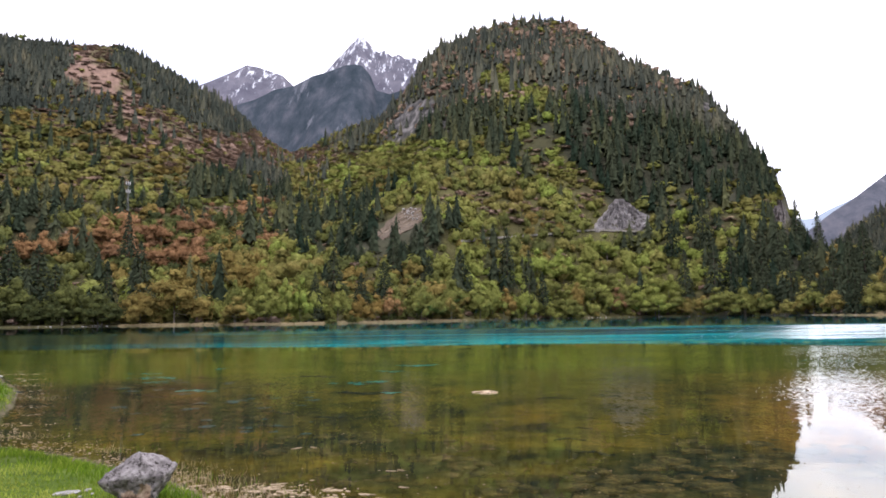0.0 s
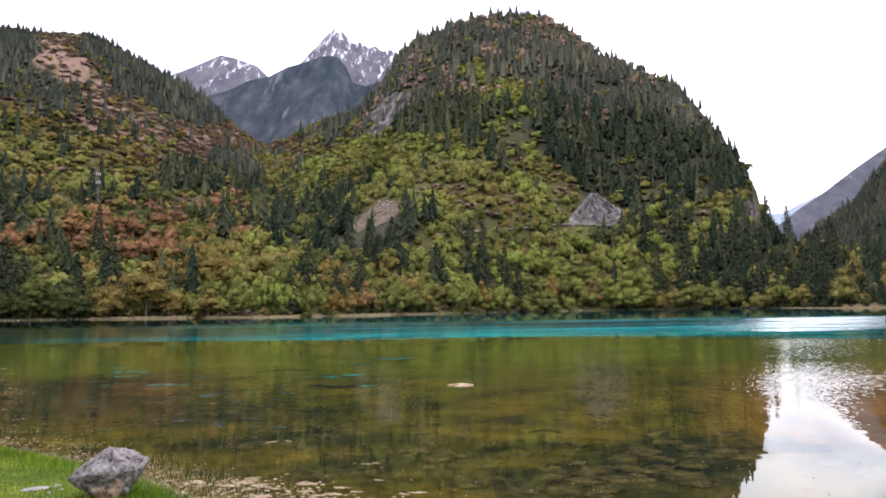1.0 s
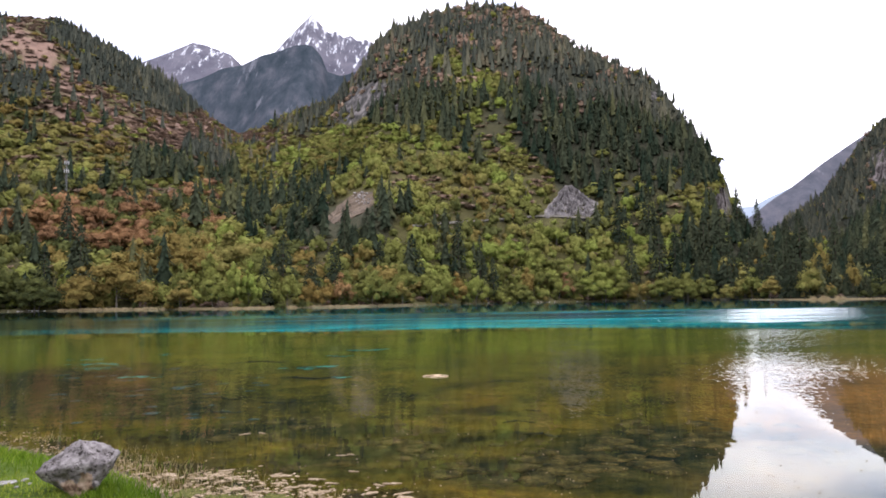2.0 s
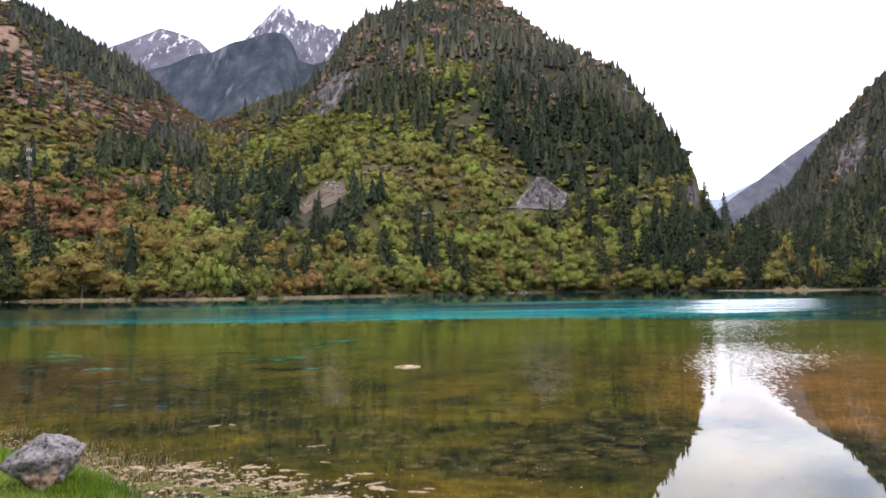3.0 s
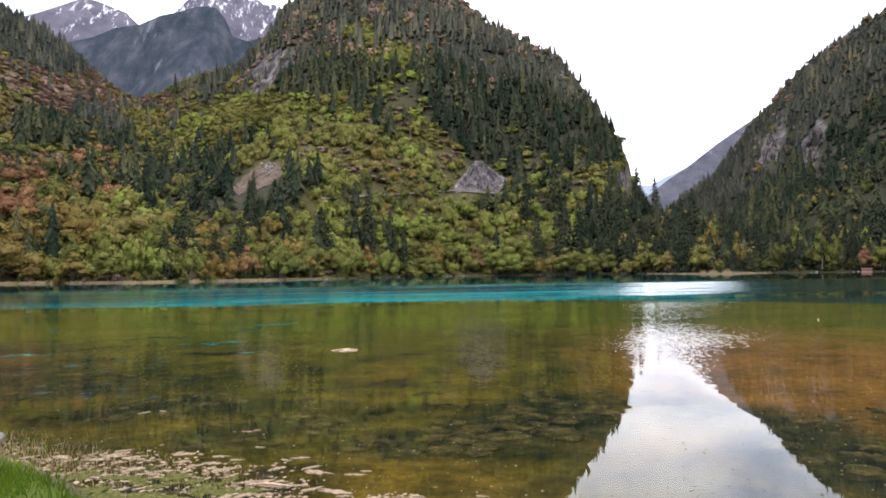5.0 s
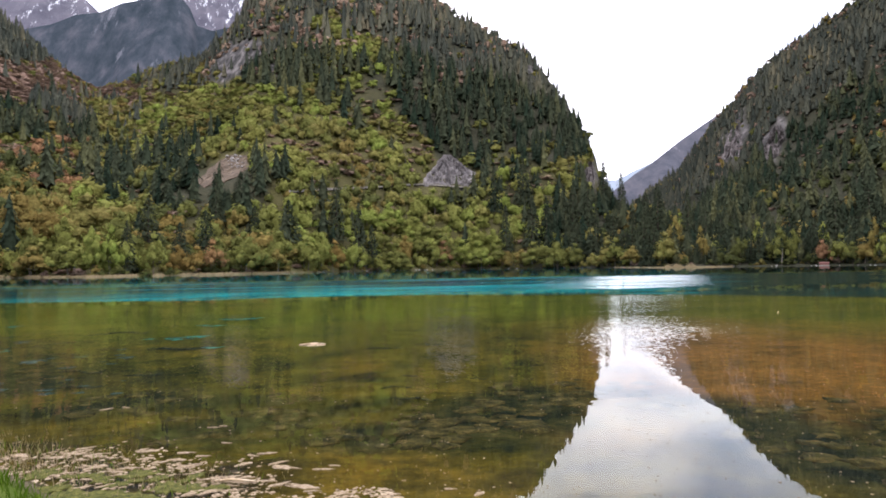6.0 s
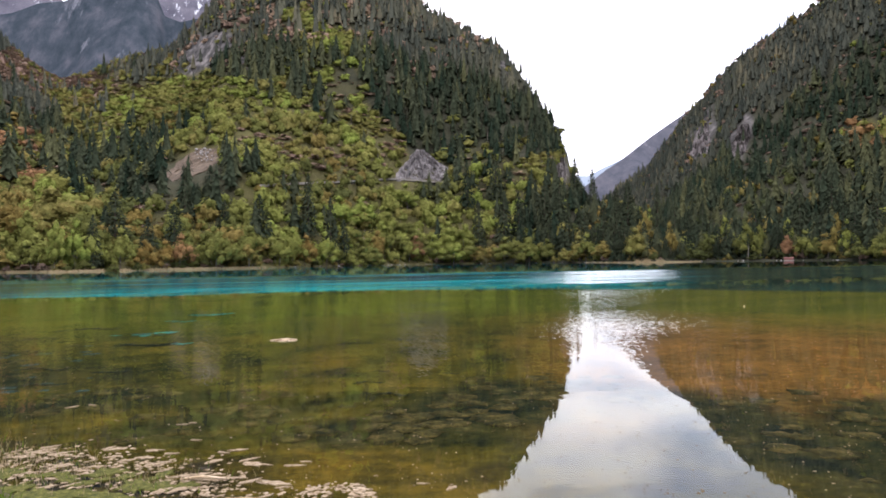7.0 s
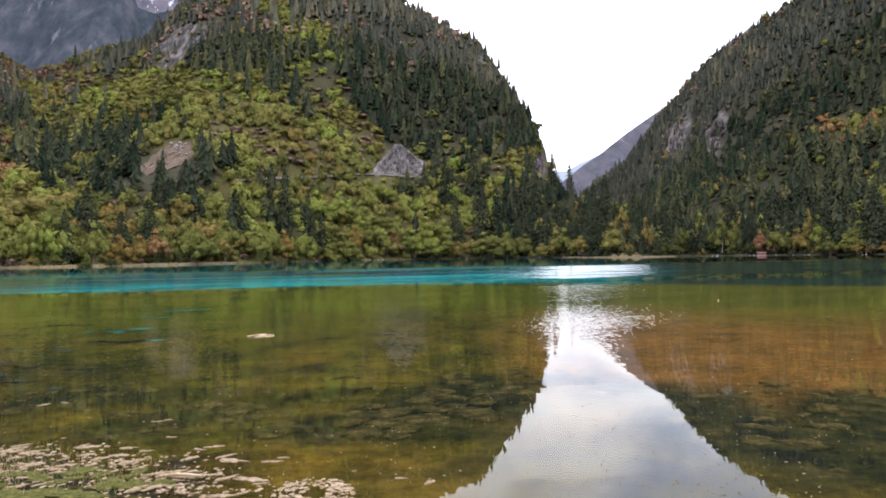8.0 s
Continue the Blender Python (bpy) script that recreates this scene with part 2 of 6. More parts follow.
        t.links.new(mp.outputs[0], n.inputs["Vector"])
        centre = t.nodes.new("ShaderNodeVectorMath")
        centre.operation = "SUBTRACT"
        centre.inputs[1].default_value = (0.5, 0.5, 0.5)
        t.links.new(n.outputs["Color"], centre.inputs[0])
        steep = t.nodes.new("ShaderNodeVectorMath")
        steep.operation = "ABSOLUTE"
        t.links.new(centre.outputs[0], steep.inputs[0])
        lean = t.nodes.new("ShaderNodeVectorMath")
        lean.inputs[1].default_value = (base, base, base)
        t.links.new(steep.outputs[0], lean.inputs[0])
        flat = t.nodes.new("ShaderNodeVectorMath")
        flat.operation = "MULTIPLY"
        flat.inputs[1].default_value = heading
        t.links.new(lean.outputs[0], flat.inputs[0])
        size = t.nodes.new("ShaderNodeVectorMath")
        size.operation = "SCALE"
        t.links.new(flat.outputs[0], size.inputs[0])
        t.links.new(amount, size.inputs["Scale"])
        total = t.nodes.new("ShaderNodeVectorMath")
        total.operation = "ADD"
        t.links.new(before, total.inputs[0])
        t.links.new(size.outputs[0], total.inputs[1])
        return total.outputs[0]

    slope = ripples(prev.outputs[0], (2.0, 0.8, 1), 5.0, calc("MULTIPLY", wind, 0.36), (-0.6, -1.0, 0.0))
    slope = ripples(slope, (1.0, 0.6, 1), 5.0, calc("MULTIPLY", lane, 0.6), (-0.5, -0.87, 0.0), 0.1)
    level = t.nodes.new("ShaderNodeVectorMath")
    level.operation = "NORMALIZE"
    t.links.new(slope, level.inputs[0])
    t.links.new(level.outputs[0], glass.inputs["Normal"])
    out = t.nodes.new("ShaderNodeOutputMaterial")
    t.links.new(glass.outputs[0], out.inputs[0])
    return m


def make_rock(name, dark, mid, pale, scale, local=True, bump=0.6, dist=0.05, squash=(1, 1, 1), pits=0.25):
    k = Mat(name, 0.92, 0.2)
    a = k.ramp(k.noise(scale, 8.0, 0.7, local=local, squash=squash), [(0.34, dark), (0.5, mid), (0.68, pale)])
    spots = k.ramp(k.noise(scale * 4.5, 5.0, 0.7, local=local, off=3.0), [(0.36, (pits, pits * 0.96, pits * 0.9)), (0.48, (1.0, 1.0, 1.0))])
    k.bump(k.noise(scale * 2.5, 8.0, 0.75, local=local, off=5.0, squash=squash), bump, dist)
    return k.colour(k.mix(1.0, a, spots, "MULTIPLY"))


def make_far_forest(name, a, b, c, scale, relief=0.6):
    k = Mat(name, 1.0, 0.0)
    k.bump(k.noise(scale * 3, 6.0, 0.65, squash=(1, 0.35, 0.35)), relief, 7.0)
    woods = k.ramp(k.noise(scale, 9.0, 0.66, squash=(1, 0.35, 0.35)), [(0.35, a), (0.52, b), (0.7, c)])
    gully = k.ramp(k.noise(scale * 0.5, 8.0, 0.7, squash=(1, 0.2, 0.2), off=6.0), [(0.60, 0.0), (0.68, 0.8)])
    return k.colour(k.mix(gully, woods, tuple(v * 1.8 + 0.03 for v in c)))


def make_snow_peak():
    """Grey-blue rock; snow lies in gullies and gets thicker with height."""
    k = Mat("snow_rock", 0.9, 0.1)
    rock = k.ramp(k.noise(0.006, 9.0, 0.7), [(0.35, (0.095, 0.095, 0.125)), (0.65, (0.185, 0.175, 0.21))])
    streak = k.noise(0.036, 8.0, 0.72, squash=(1, 0.22, 0.22), off=2.0)
    lift = k.math("ADD", streak, k.math("MULTIPLY", k.attr("snow"), 0.20))
    snow = k.ramp(lift, [(0.675, 0.0), (0.725, 1.0)])
    k.bump(k.noise(0.014, 9.0, 0.75, squash=(1, 0.35, 0.35)), 1.0, 40.0)
    return k.colour(k.mix(snow, rock, (0.72, 0.74, 0.80)))


def plain(name, c, rough=0.8, vary=0.15, scale=8.0, metal=0.0):
    k = Mat(name, rough, 0.3)
    k.b.inputs["Metallic"].default_value = metal
    lo, hi = tuple(v * (1 - vary) for v in c), tuple(v * (1 + vary) for v in c)
    return k.colour(k.ramp(k.noise(scale, 4.0), [(0.3, lo), (0.7, hi)]))


M_BARK, M_PALE_BARK, M_GROUND, M_BED, M_WATER = make_bark(), make_pale_bark(), make_ground(), make_bed(), make_water()
M_CLIFF = make_rock("cliff_limestone", (0.095, 0.088, 0.090), (0.225, 0.208, 0.208), (0.42, 0.39, 0.382), 0.22, bump=1.0, dist=1.5, squash=(1, 1, 0.35), pits=0.6)
M_OUTCROP = make_rock("pale_outcrop", (0.055, 0.050, 0.048), (0.165, 0.145, 0.140), (0.38, 0.335, 0.325), 0.16, bump=1.0, dist=1.5, squash=(1, 1, 0.4), pits=0.45)
M_EARTH = make_rock("bare_earth", (0.075, 0.055, 0.036), (0.125, 0.092, 0.064), (0.185, 0.142, 0.105), 0.14, bump=0.6, dist=0.4)
M_MARL = make_rock("dried_marl", (0.15, 0.10, 0.056), (0.35, 0.265, 0.17), (0.58, 0.465, 0.335), 9.0, dist=0.02)
M_SUNK = make_rock("sunken_wood", (0.008, 0.012, 0.010), (0.02, 0.028, 0.022), (0.05, 0.05, 0.03), 3.0)
M_SUNK_TEAL = make_rock("marl_crusted_wood", (0.01, 0.07, 0.06), (0.04, 0.27, 0.23), (0.10, 0.48, 0.40), 3.0)
M_DRIFT = make_rock("bleached_wood", (0.45, 0.32, 0.19), (0.68, 0.52, 0.35), (0.84, 0.70, 0.52), 5.0)
M_REED = plain("dry_reed", (0.42, 0.33, 0.19), 0.9)
M_BLADE = leaf_material("grass_blade", [(0.0, (0.075, 0.140, 0.012)), (0.5, (0.150, 0.225, 0.022)), (1.0, (0.33, 0.36, 0.075))], 0.3, False)
M_CONCRETE = plain("concrete", (0.29, 0.265, 0.235), 0.9, 0.3, scale=0.6)
M_GAP_SHADE = plain("gap_shade", (0.04, 0.04, 0.04), 0.95)
M_STEEL = plain("galvanised_steel", (0.20, 0.20, 0.205), 0.6)
M_WHITE = plain("white_paint", (0.55, 0.55, 0.55), 0.5)
M_RED = plain("faded_red_paint", (0.26, 0.12, 0.105), 0.8)
# blue of the air between is mixed into this forest's colour
M_HAZED_FOREST = make_far_forest("hazed_dark_forest", (0.026, 0.036, 0.045), (0.046, 0.056, 0.069), (0.088, 0.089, 0.105), 0.02, 0.9)
# these two slopes have distance haze painted into their base colours
M_HAZED_SLOPE = make_far_forest("hazed_grey_slope", (0.074, 0.080, 0.098), (0.104, 0.107, 0.128), (0.140, 0.134, 0.152), 0.035, 0.35)
M_HAZE_BLUE = make_far_forest("haze_blue_slope", (0.26, 0.31, 0.38), (0.30, 0.35, 0.42), (0.34, 0.39, 0.45), 0.004)
M_SNOW = make_snow_peak()


# ---------------------------------------------------------------- mesh helpers
def mesh_of(name, verts, faces, mats, tint=None, smooth=False, mat_index=None, attrs=None, crown=None):
    """A mesh from arrays; faces: an (n, 3) or (n, 4) array, or a list of such arrays."""
    me = bpy.data.meshes.new(name)
    groups = faces if isinstance(faces, list) else [faces]
    groups = [np.asarray(g, np.int32) for g in groups if len(g)]
    verts = np.asarray(verts, np.float32)
    loops = np.concatenate([g.ravel() for g in groups])
    sizes = np.concatenate([np.full(len(g), g.shape[1], np.int32) for g in groups])
    me.vertices.add(len(verts))
    me.vertices.foreach_set("co", verts.ravel())
    me.loops.add(len(loops))
    me.loops.foreach_set("vertex_index", loops)
    me.polygons.add(len(sizes))
    me.polygons.foreach_set("loop_start", np.concatenate([[0], np.cumsum(sizes)[:-1]]).astype(np.int32))
    for m in mats if isinstance(mats, (list, tuple)) else [mats]:
        me.materials.append(m)
    if mat_index is not None:
        me.polygons.foreach_set("material_index", np.asarray(mat_index, np.int32))
    me.polygons.foreach_set("use_smooth", np.full(len(sizes), smooth))
    values = dict(attrs or {})
    if tint is not None:
        values["tint"] = tint
    for key, val in values.items():
        a = me.attributes.new(key, "FLOAT", "POINT")
        a.data.foreach_set("value", np.broadcast_to(np.asarray(val, np.float32), len(verts)).copy())
    if crown is not None:
        me.attributes.new("crown", "FLOAT_VECTOR", "POINT").data.foreach_set("vector", np.asarray(crown, np.float32).ravel())
    me.update(calc_edges=True)
    me.validate()
    return me


def part(name, me, parent=None, label="", at=None):
    ob = new(name, me)
    if at is not None:
        ob.matrix_basis = at
    if parent:
        ob.parent = parent
    return tagged(ob, label)


def bm_mesh(name, bm, mat, smooth=False):
    me = bpy.data.meshes.new(name)
    bm.to_mesh(me)
    bm.free()
    me.materials.append(mat)
    me.polygons.foreach_set("use_smooth", np.full(len(me.polygons), smooth))
    return me


def tube(points, radii, sides=6):
    """Vertices and quads of a tapered tube along points."""
    pts = [Vector(p) for p in points]
    vs, fs = [], []
    for i, p in enumerate(pts):
        d = (pts[min(i + 1, len(pts) - 1)] - pts[max(i - 1, 0)]).normalized()
        a = d.orthogonal().normalized()
        b = d.cross(a)
        for j in range(sides):
            th = 2 * math.pi * j / sides
            vs.append(p + (a * math.cos(th) + b * math.sin(th)) * radii[i])
    for i in range(len(pts) - 1):
        for j in range(sides):
            k = (j + 1) % sides
            fs.append((i * sides + j, i * sides + k, (i + 1) * sides + k, (i + 1) * sides + j))
    return vs, fs


def joined(pieces):
    """Joins (verts, faces) pieces into one pair of arrays; faces all of one size."""
    vs, fs, n = [], [], 0
    for v, f in pieces:
        vs.append(np.asarray(v, np.float32).reshape(-1, 3))
        fs.append(np.asarray(f, np.int32) + n)
        n += len(v)
    return np.concatenate(vs), np.concatenate(fs)


def tris(quads):
    q = np.asarray(quads, np.int32)
    return np.concatenate([q[:, [0, 1, 2]], q[:, [0, 2, 3]]])


rng = np.random.default_rng(5)


def grid_noise(x, y, scale, seed, octaves=4):
    """Smooth value noise on arrays, about -1 to 1."""
    out, amp, total = np.zeros_like(x, dtype=float), 1.0, 0.0
    for o in range(octaves):
        r = np.random.default_rng(seed + o)
        lat = r.uniform(-1, 1, (64, 64))
        u, v = x / scale + 17.3 * o, y / scale + 9.1 * o
        i, j = np.floor(u).astype(int), np.floor(v).astype(int)
        fu, fv = u - i, v - j
        fu, fv = fu * fu * (3 - 2 * fu), fv * fv * (3 - 2 * fv)
        a, b, c, d = lat[i % 64, j % 64], lat[(i + 1) % 64, j % 64], lat[i % 64, (j + 1) % 64], lat[(i + 1) % 64, (j + 1) % 64]
        out += amp * ((a * (1 - fu) + b * fu) * (1 - fv) + (c * (1 - fu) + d * fu) * fv)
        total += amp
        amp *= 0.5
        scale *= 0.5
    return out / total * 1.6


# ---------------------------------------------------------------- the lie of the land
# bearings in degrees from the first view's heading, clockwise; distances in metres from the bank where the camera stands
SHORE = ((-180, 160), (-120, 140), (-75, 190), (-50, 270), (-33, 290), (-20, 262), (-13, 228), (-4, 236), (1, 262), (5, 290), (10, 330), (16, 365),
         (24, 365), (29, 335), (32, 292), (35, 288), (38, 318), (45, 318), (52, 305), (75, 220), (120, 140), (180, 160))
# each mountain: bearing, crest's height angle, crest's distance
LEFT_RIDGE = ((-100, 20, 800), (-75, 21, 950), (-45, 20.4, 1000), (-34, 20.2, 1040), (-30, 20.3, 1050), (-26.2, 20.8, 1060), (-23.7, 20.1, 1080),
              (-20.3, 18.4, 1110), (-17.1, 16.5, 1150), (-14.8, 14.6, 1180), (-11, 12.6, 1220), (-6, 10.0, 1250), (0, 5, 1250), (4, 0, 1250))
DOME = ((-22, 6, 1250), (-17, 11.2, 1220), (-14.8, 13.2, 1200), (-11, 14.0, 1150), (-7.8, 15.8, 1080), (-4.9, 17.2, 1020), (-2.9, 19.2, 985),
        (-1.4, 21.5, 965), (0.1, 22.6, 950), (3.6, 23.9, 930), (6, 24.1, 915), (8.5, 24.2, 900), (10.9, 23.9, 885), (13.2, 23, 860), (15.9, 20.8, 825),
        (18.6, 19.3, 780), (21.8, 17.7, 725), (23.85, 15.3, 680), (25.75, 12.6, 635), (27.1, 9.6, 595), (27.7, 7.0, 570), (28.3, 5.6, 545), (30, 5.0, 530), (32, 4.7, 510), (34, 3.6, 490), (38, 1, 470))
RIGHT_MOUNTAIN = ((26, 1.5, 1200), (29, 4.0, 1160), (31.5, 6.2, 1110), (33.3, 7.2, 1060), (35.1, 9.4, 1010), (36.5, 11.3, 975), (37.8, 12.7, 945), (39.3, 14.5, 915), (42, 16.4, 870),
                  (45.2, 18.1, 820), (50, 20.3, 760), (60, 23, 640), (75, 24, 520), (100, 22, 450))
BEHIND = ((-180, 20, 520), (-140, 20, 560), (-100, 19, 700), (-76, 6, 800), (-70, 0, 800), (76, 0, 450), (80, 10, 450), (100, 21, 450), (140, 20, 500), (180, 20, 520))


def knots(rows, az, col):
    return np.interp(az, [r[0] for r in rows], [r[col] for r in rows])


def shore_near(x):
    """y of the water's edge on the near bank."""
    return np.interp(x, (-400, -120, -60, -30, -18.0, -14.6, -12.5, -10.3, -9.2, -8.3, -7.5, -7.0, -6.3, -5.2, -3.4, -2.8, -2.2, -1.9, -1.5, -1.0, 0.2, 1.5, 4, 20, 60, 160, 400),
                     (150, 95, 62, 40, 27.5, 22.8, 20.2, 16.4, 14.2, 12.6, 11.5, 10.95, 10.65, 10.0, 8.65, 7.95, 7.2, 6.75, 6.15, 5.7, 5.2, 4.7, 3.9, 1.0, -12, -30, -80))


def mountain(rows, az, r, foot, power, drop=5.5, back=0.55):
    el, dc = knots(rows, az, 1), knots(rows, az, 2)
    zc = np.maximum(EYE + dc * np.tan(np.radians(el)) - drop, 0.0)
    s = np.clip((r - foot) / (dc - foot), 0, None)
    return np.where(s < 1, zc * np.minimum(s, 1) ** power, zc - back * (r - dc)), s


def land(x, y):
    """Height of the ground, and how far up the mountain's slope it lies."""
    x, y = np.asarray(x, float), np.asarray(y, float)
    az, r = np.degrees(np.arctan2(x, y)), np.hypot(x, y)
    shore = knots(SHORE, az, 1) + 5.0 * grid_noise(x, y, 40, 3, 3)
    d_near = shore_near(x) - y
    rough = grid_noise(x, y, 160, 11, 5) * 14 + grid_noise(x, y, 45, 31, 3) * 4
    up = r - shore
    flat = np.where(up > 0, 0.45 * (1 - np.exp(-np.maximum(up, 0) / 4)) + 0.045 * np.maximum(up, 0) ** 1.1, 0)
    z, s_best = flat.copy(), np.zeros_like(r)
    for rows, power in ((LEFT_RIDGE, 1.12), (DOME, 1.06), (RIGHT_MOUNTAIN, 1.35), (BEHIND, 1.1)):
        zm, s = mountain(rows, az, r, shore + 8, power)
        zm = zm + rough * np.clip(s * 2.2, 0, 1) * np.clip(zm / 40, 0, 1) * (0.35 + 0.65 * np.clip((1 - s) * 5, 0, 1))
        better = zm > z
        z, s_best = np.where(better, zm, z), np.where(better, s, s_best)
    z = np.where(z < -20, -20, z)
    # the lake basin
    wet = np.minimum(-up, -d_near)
    depth = 0.10 + 0.42 * (1 - np.exp(-np.maximum(-d_near, 0) / 6.0)) + 0.09 * grid_noise(x, y, 5, 51, 4) + 0.045 * grid_noise(x, y, 1.1, 57, 3)
    edge = 46 + 3.0 * grid_noise(x, y, 26, 71, 3) - 14 * np.clip((-az - 8) / 25, 0, 1) * -1.0
    deep = np.clip((r - edge) / 5.0, 0, 1) * np.clip(-up / 6, 0, 1)
    bed = -(depth * np.clip(wet / 1.2, 0.0, 1) + 2.6 * deep)
    bank = 0.34 * (1 - np.exp(-np.maximum(d_near, 0) / 1.6)) + 0.012 * np.maximum(d_near, 0) + 0.035 * grid_noise(x, y, 1.6, 91, 4) * np.clip(d_near / 0.6, 0, 1)
    near_land = d_near > 0
    z = np.where(wet > 0, bed, np.where(near_land & (r < shore - 20), bank, np.where(near_land, np.maximum(z, bank), z)))
    return z, s_best, wet, deep, d_near


def height(x, y):
    return float(land(np.array([x]), np.array([y]))[0][0])


def along(az, el, near=230.0, far=1300.0):
    """The place on the slopes that is seen along a bearing and a height angle from the bank."""
    rr = np.linspace(near, far, 1600)
    a = radians(az)
    zz = land(rr * math.sin(a), rr * math.cos(a))[0]
    ang = np.degrees(np.arctan2(zz - EYE, rr))
    hit = np.argmax(ang >= el)
    if ang[hit] < el:
        hit = int(np.argmax(ang))
    return Vector((rr[hit] * math.sin(a), rr[hit] * math.cos(a), zz[hit]))


def polar(az, r, z=0.0):
    return Vector((r * math.sin(radians(az)), r * math.cos(radians(az)), z))


def oval(az, el, a0, e0, ra, re):
    return ((az - a0) / ra) ** 2 + ((el - e0) / re) ** 2


# bare places on the slopes: bearing, height angle, half widths, kind
CLIFFS = ((-2.6, 16.9, 1.5, 1.5), (-3.8, 15.7, 0.9, 1.0), (-1.2, 17.6, 0.8, 0.8), (0.3, 15.9, 0.4, 0.7), (26.6, 7.5, 0.8, 0.9), (37.4, 9.0, 1.0, 1.4), (38.2, 10.6, 0.6, 1.2), (40.3, 8.6, 0.7, 1.3), (40.9, 9.9, 0.5, 0.9), (21.8, 16.0, 0.5, 0.9))
SCREES = ((-28.8, 19.0, 1.3, 1.4), (-27.0, 17.8, 1.2, 1.2), (-25.2, 16.4, 1.2, 1.2), (-23.5, 14.2, 2.8, 1.6), (-18.0, 13.5, 4.6, 1.3), (-12.5, 13.0, 3.0, 0.9))


def blot(az, el, rows, wob):
    out = np.zeros_like(az)
    for a0, e0, ra, re in rows:
        out = np.maximum(out, np.clip((1.15 - oval(az, el, a0, e0, ra, re) + wob) * 2.5, 0, 1))
    return out


def build_ground():
    azs = np.concatenate([np.arange(-42, 60.01, 0.36), np.arange(64, 318, 4.5)])
    rs = np.concatenate([[0.02], np.geomspace(0.8, 60, 130), np.geomspace(61.5, 1500, 170), np.geomspace(1560, 4900, 12)])
    A, R = np.meshgrid(np.radians(azs), rs)
    X, Y = R * np.sin(A), R * np.cos(A)
    z, s, wet, deep, d_near = land(X, Y)
    az, el = np.degrees(np.arctan2(X, Y)), np.degrees(np.arctan2(z - EYE, R))
    up = R - knots(SHORE, az, 1) - 5.0 * grid_noise(X, Y, 40, 3, 3)
    wob = grid_noise(X, Y, 30, 5, 4) * 0.8
    z = np.where(R > 1500, np.minimum(z, 30), z)
    n, m = A.shape
    i = np.arange(n - 1)[:, None] * m
    j = np.arange(m)[None, :]
    k = (j + 1) % m
    quads = np.stack([i + j, i + k, i + m + k, i + m + j], -1).reshape(-1, 4)[:, ::-1]
    wet_face = (wet.ravel()[quads] > 0.0).all(1)
    grass = np.clip(d_near / 0.5, 0, 1) * (R < 150) * np.clip(0.9 + grid_noise(X, Y, 2.5, 15, 3) * 0.35, 0, 1)
    soil = np.clip(1 - np.abs(d_near - 0.05) / 0.3, 0, 1) * (R < 60) * 0.8 + np.clip(1.2 - np.abs(up - 0.5) / 3.2, 0, 1) * (R > 150) * (0.35 + 0.65 * ((az > -25.5) & (az < 2)) - 0.35 * (az > 37.5))
    soil = np.clip(soil, 0, 1)
    rust = np.clip((az - 24) / 8 + grid_noise(X, Y, 9, 61, 4) * 0.7 - 0.1, 0, 1) * np.clip((R - 6.5 + 2.5 * grid_noise(X, Y, 4, 63, 3)) / 3, 0.05, 1) * 0.9
    rust = np.maximum(rust, np.clip(1.25 - np.abs(-d_near - 1.3) / 1.5 + 0.4 * grid_noise(X, Y, 1.3, 65, 3), 0, 1) * 0.12 * (R < 12) * (az < 22))
    weed_mirror = np.zeros_like(R)
    # dark weed beds; western circles also paint in the mirrored dark conifers
    for wx, wy, wr in ((2.6, 8.0, 1.1), (2.5, 9.0, 1.2), (3.6, 9.6, 1.5), (3.5, 8.3, 1.0), (1.4, 8.3, 1.0), (5.6, 8.6, 1.6), (-0.5, 9.6, 1.3), (7.5, 6.6, 1.4), (8.5, 6.6, 2.0), (-2.0, 11.2, 1.4), (-4.6, 14.0, 2.0), (-6.5, 16.5, 2.4), (-9.0, 17.5, 2.8), (-11.0, 20.5, 3.0), (-7.4, 14.2, 1.8), (-8.0, 20.5, 2.6), (6.0, 7.0, 1.6), (10.0, 6.2, 2.0), (6.5, 5.2, 1.8)):
        weed_mirror = np.maximum(weed_mirror, np.clip(1.4 - np.hypot(X - wx, (Y - wy) * 1.2) / wr + 0.5 * grid_noise(X, Y, 1.0, 23, 3), 0, 1))
    mid = np.clip((R - 18) / 10 + grid_noise(X, Y, 8, 81, 3) * 0.3, 0, 1) * 0.8
    # painted floor shade follows the share of conifers
    litter_shade = np.clip(conifer_share(az.ravel(), el.ravel()) * 1.6 - 0.15 + wob.ravel() * 0.2, 0, 1) * (R.ravel() > 150)
    attrs = dict(litter_shade=litter_shade, rock=(blot(az, el, CLIFFS, wob)).ravel(), scree=blot(az, el, SCREES, wob).ravel(), grass=grass.ravel(), soil=soil.ravel(),
                 rust=rust.ravel(), mid=mid.ravel(), weed_mirror=weed_mirror.ravel(), basin=np.clip((R - 54) / 18, 0, 1).ravel(), side=np.clip(np.maximum((az - 32) / 6, (-8 - az) / 22) + 0.3 * grid_noise(X, Y, 20, 29, 3), 0, 0.95).ravel(), deep=deep.ravel())
    me = mesh_of("ground", np.stack([X, Y, z], -1).reshape(-1, 3), [quads, np.arange(m)[None, :]], [M_GROUND, M_BED], smooth=True, mat_index=np.append(wet_face.astype(int), 0), attrs=attrs)
    tagged(new("ground", me), "grassy bank, clear shallow lake bed and forested mountain slopes", "ground", kind="structure")


bm = bmesh.new()
bmesh.ops.create_grid(bm, x_segments=40, y_segments=40, size=420)
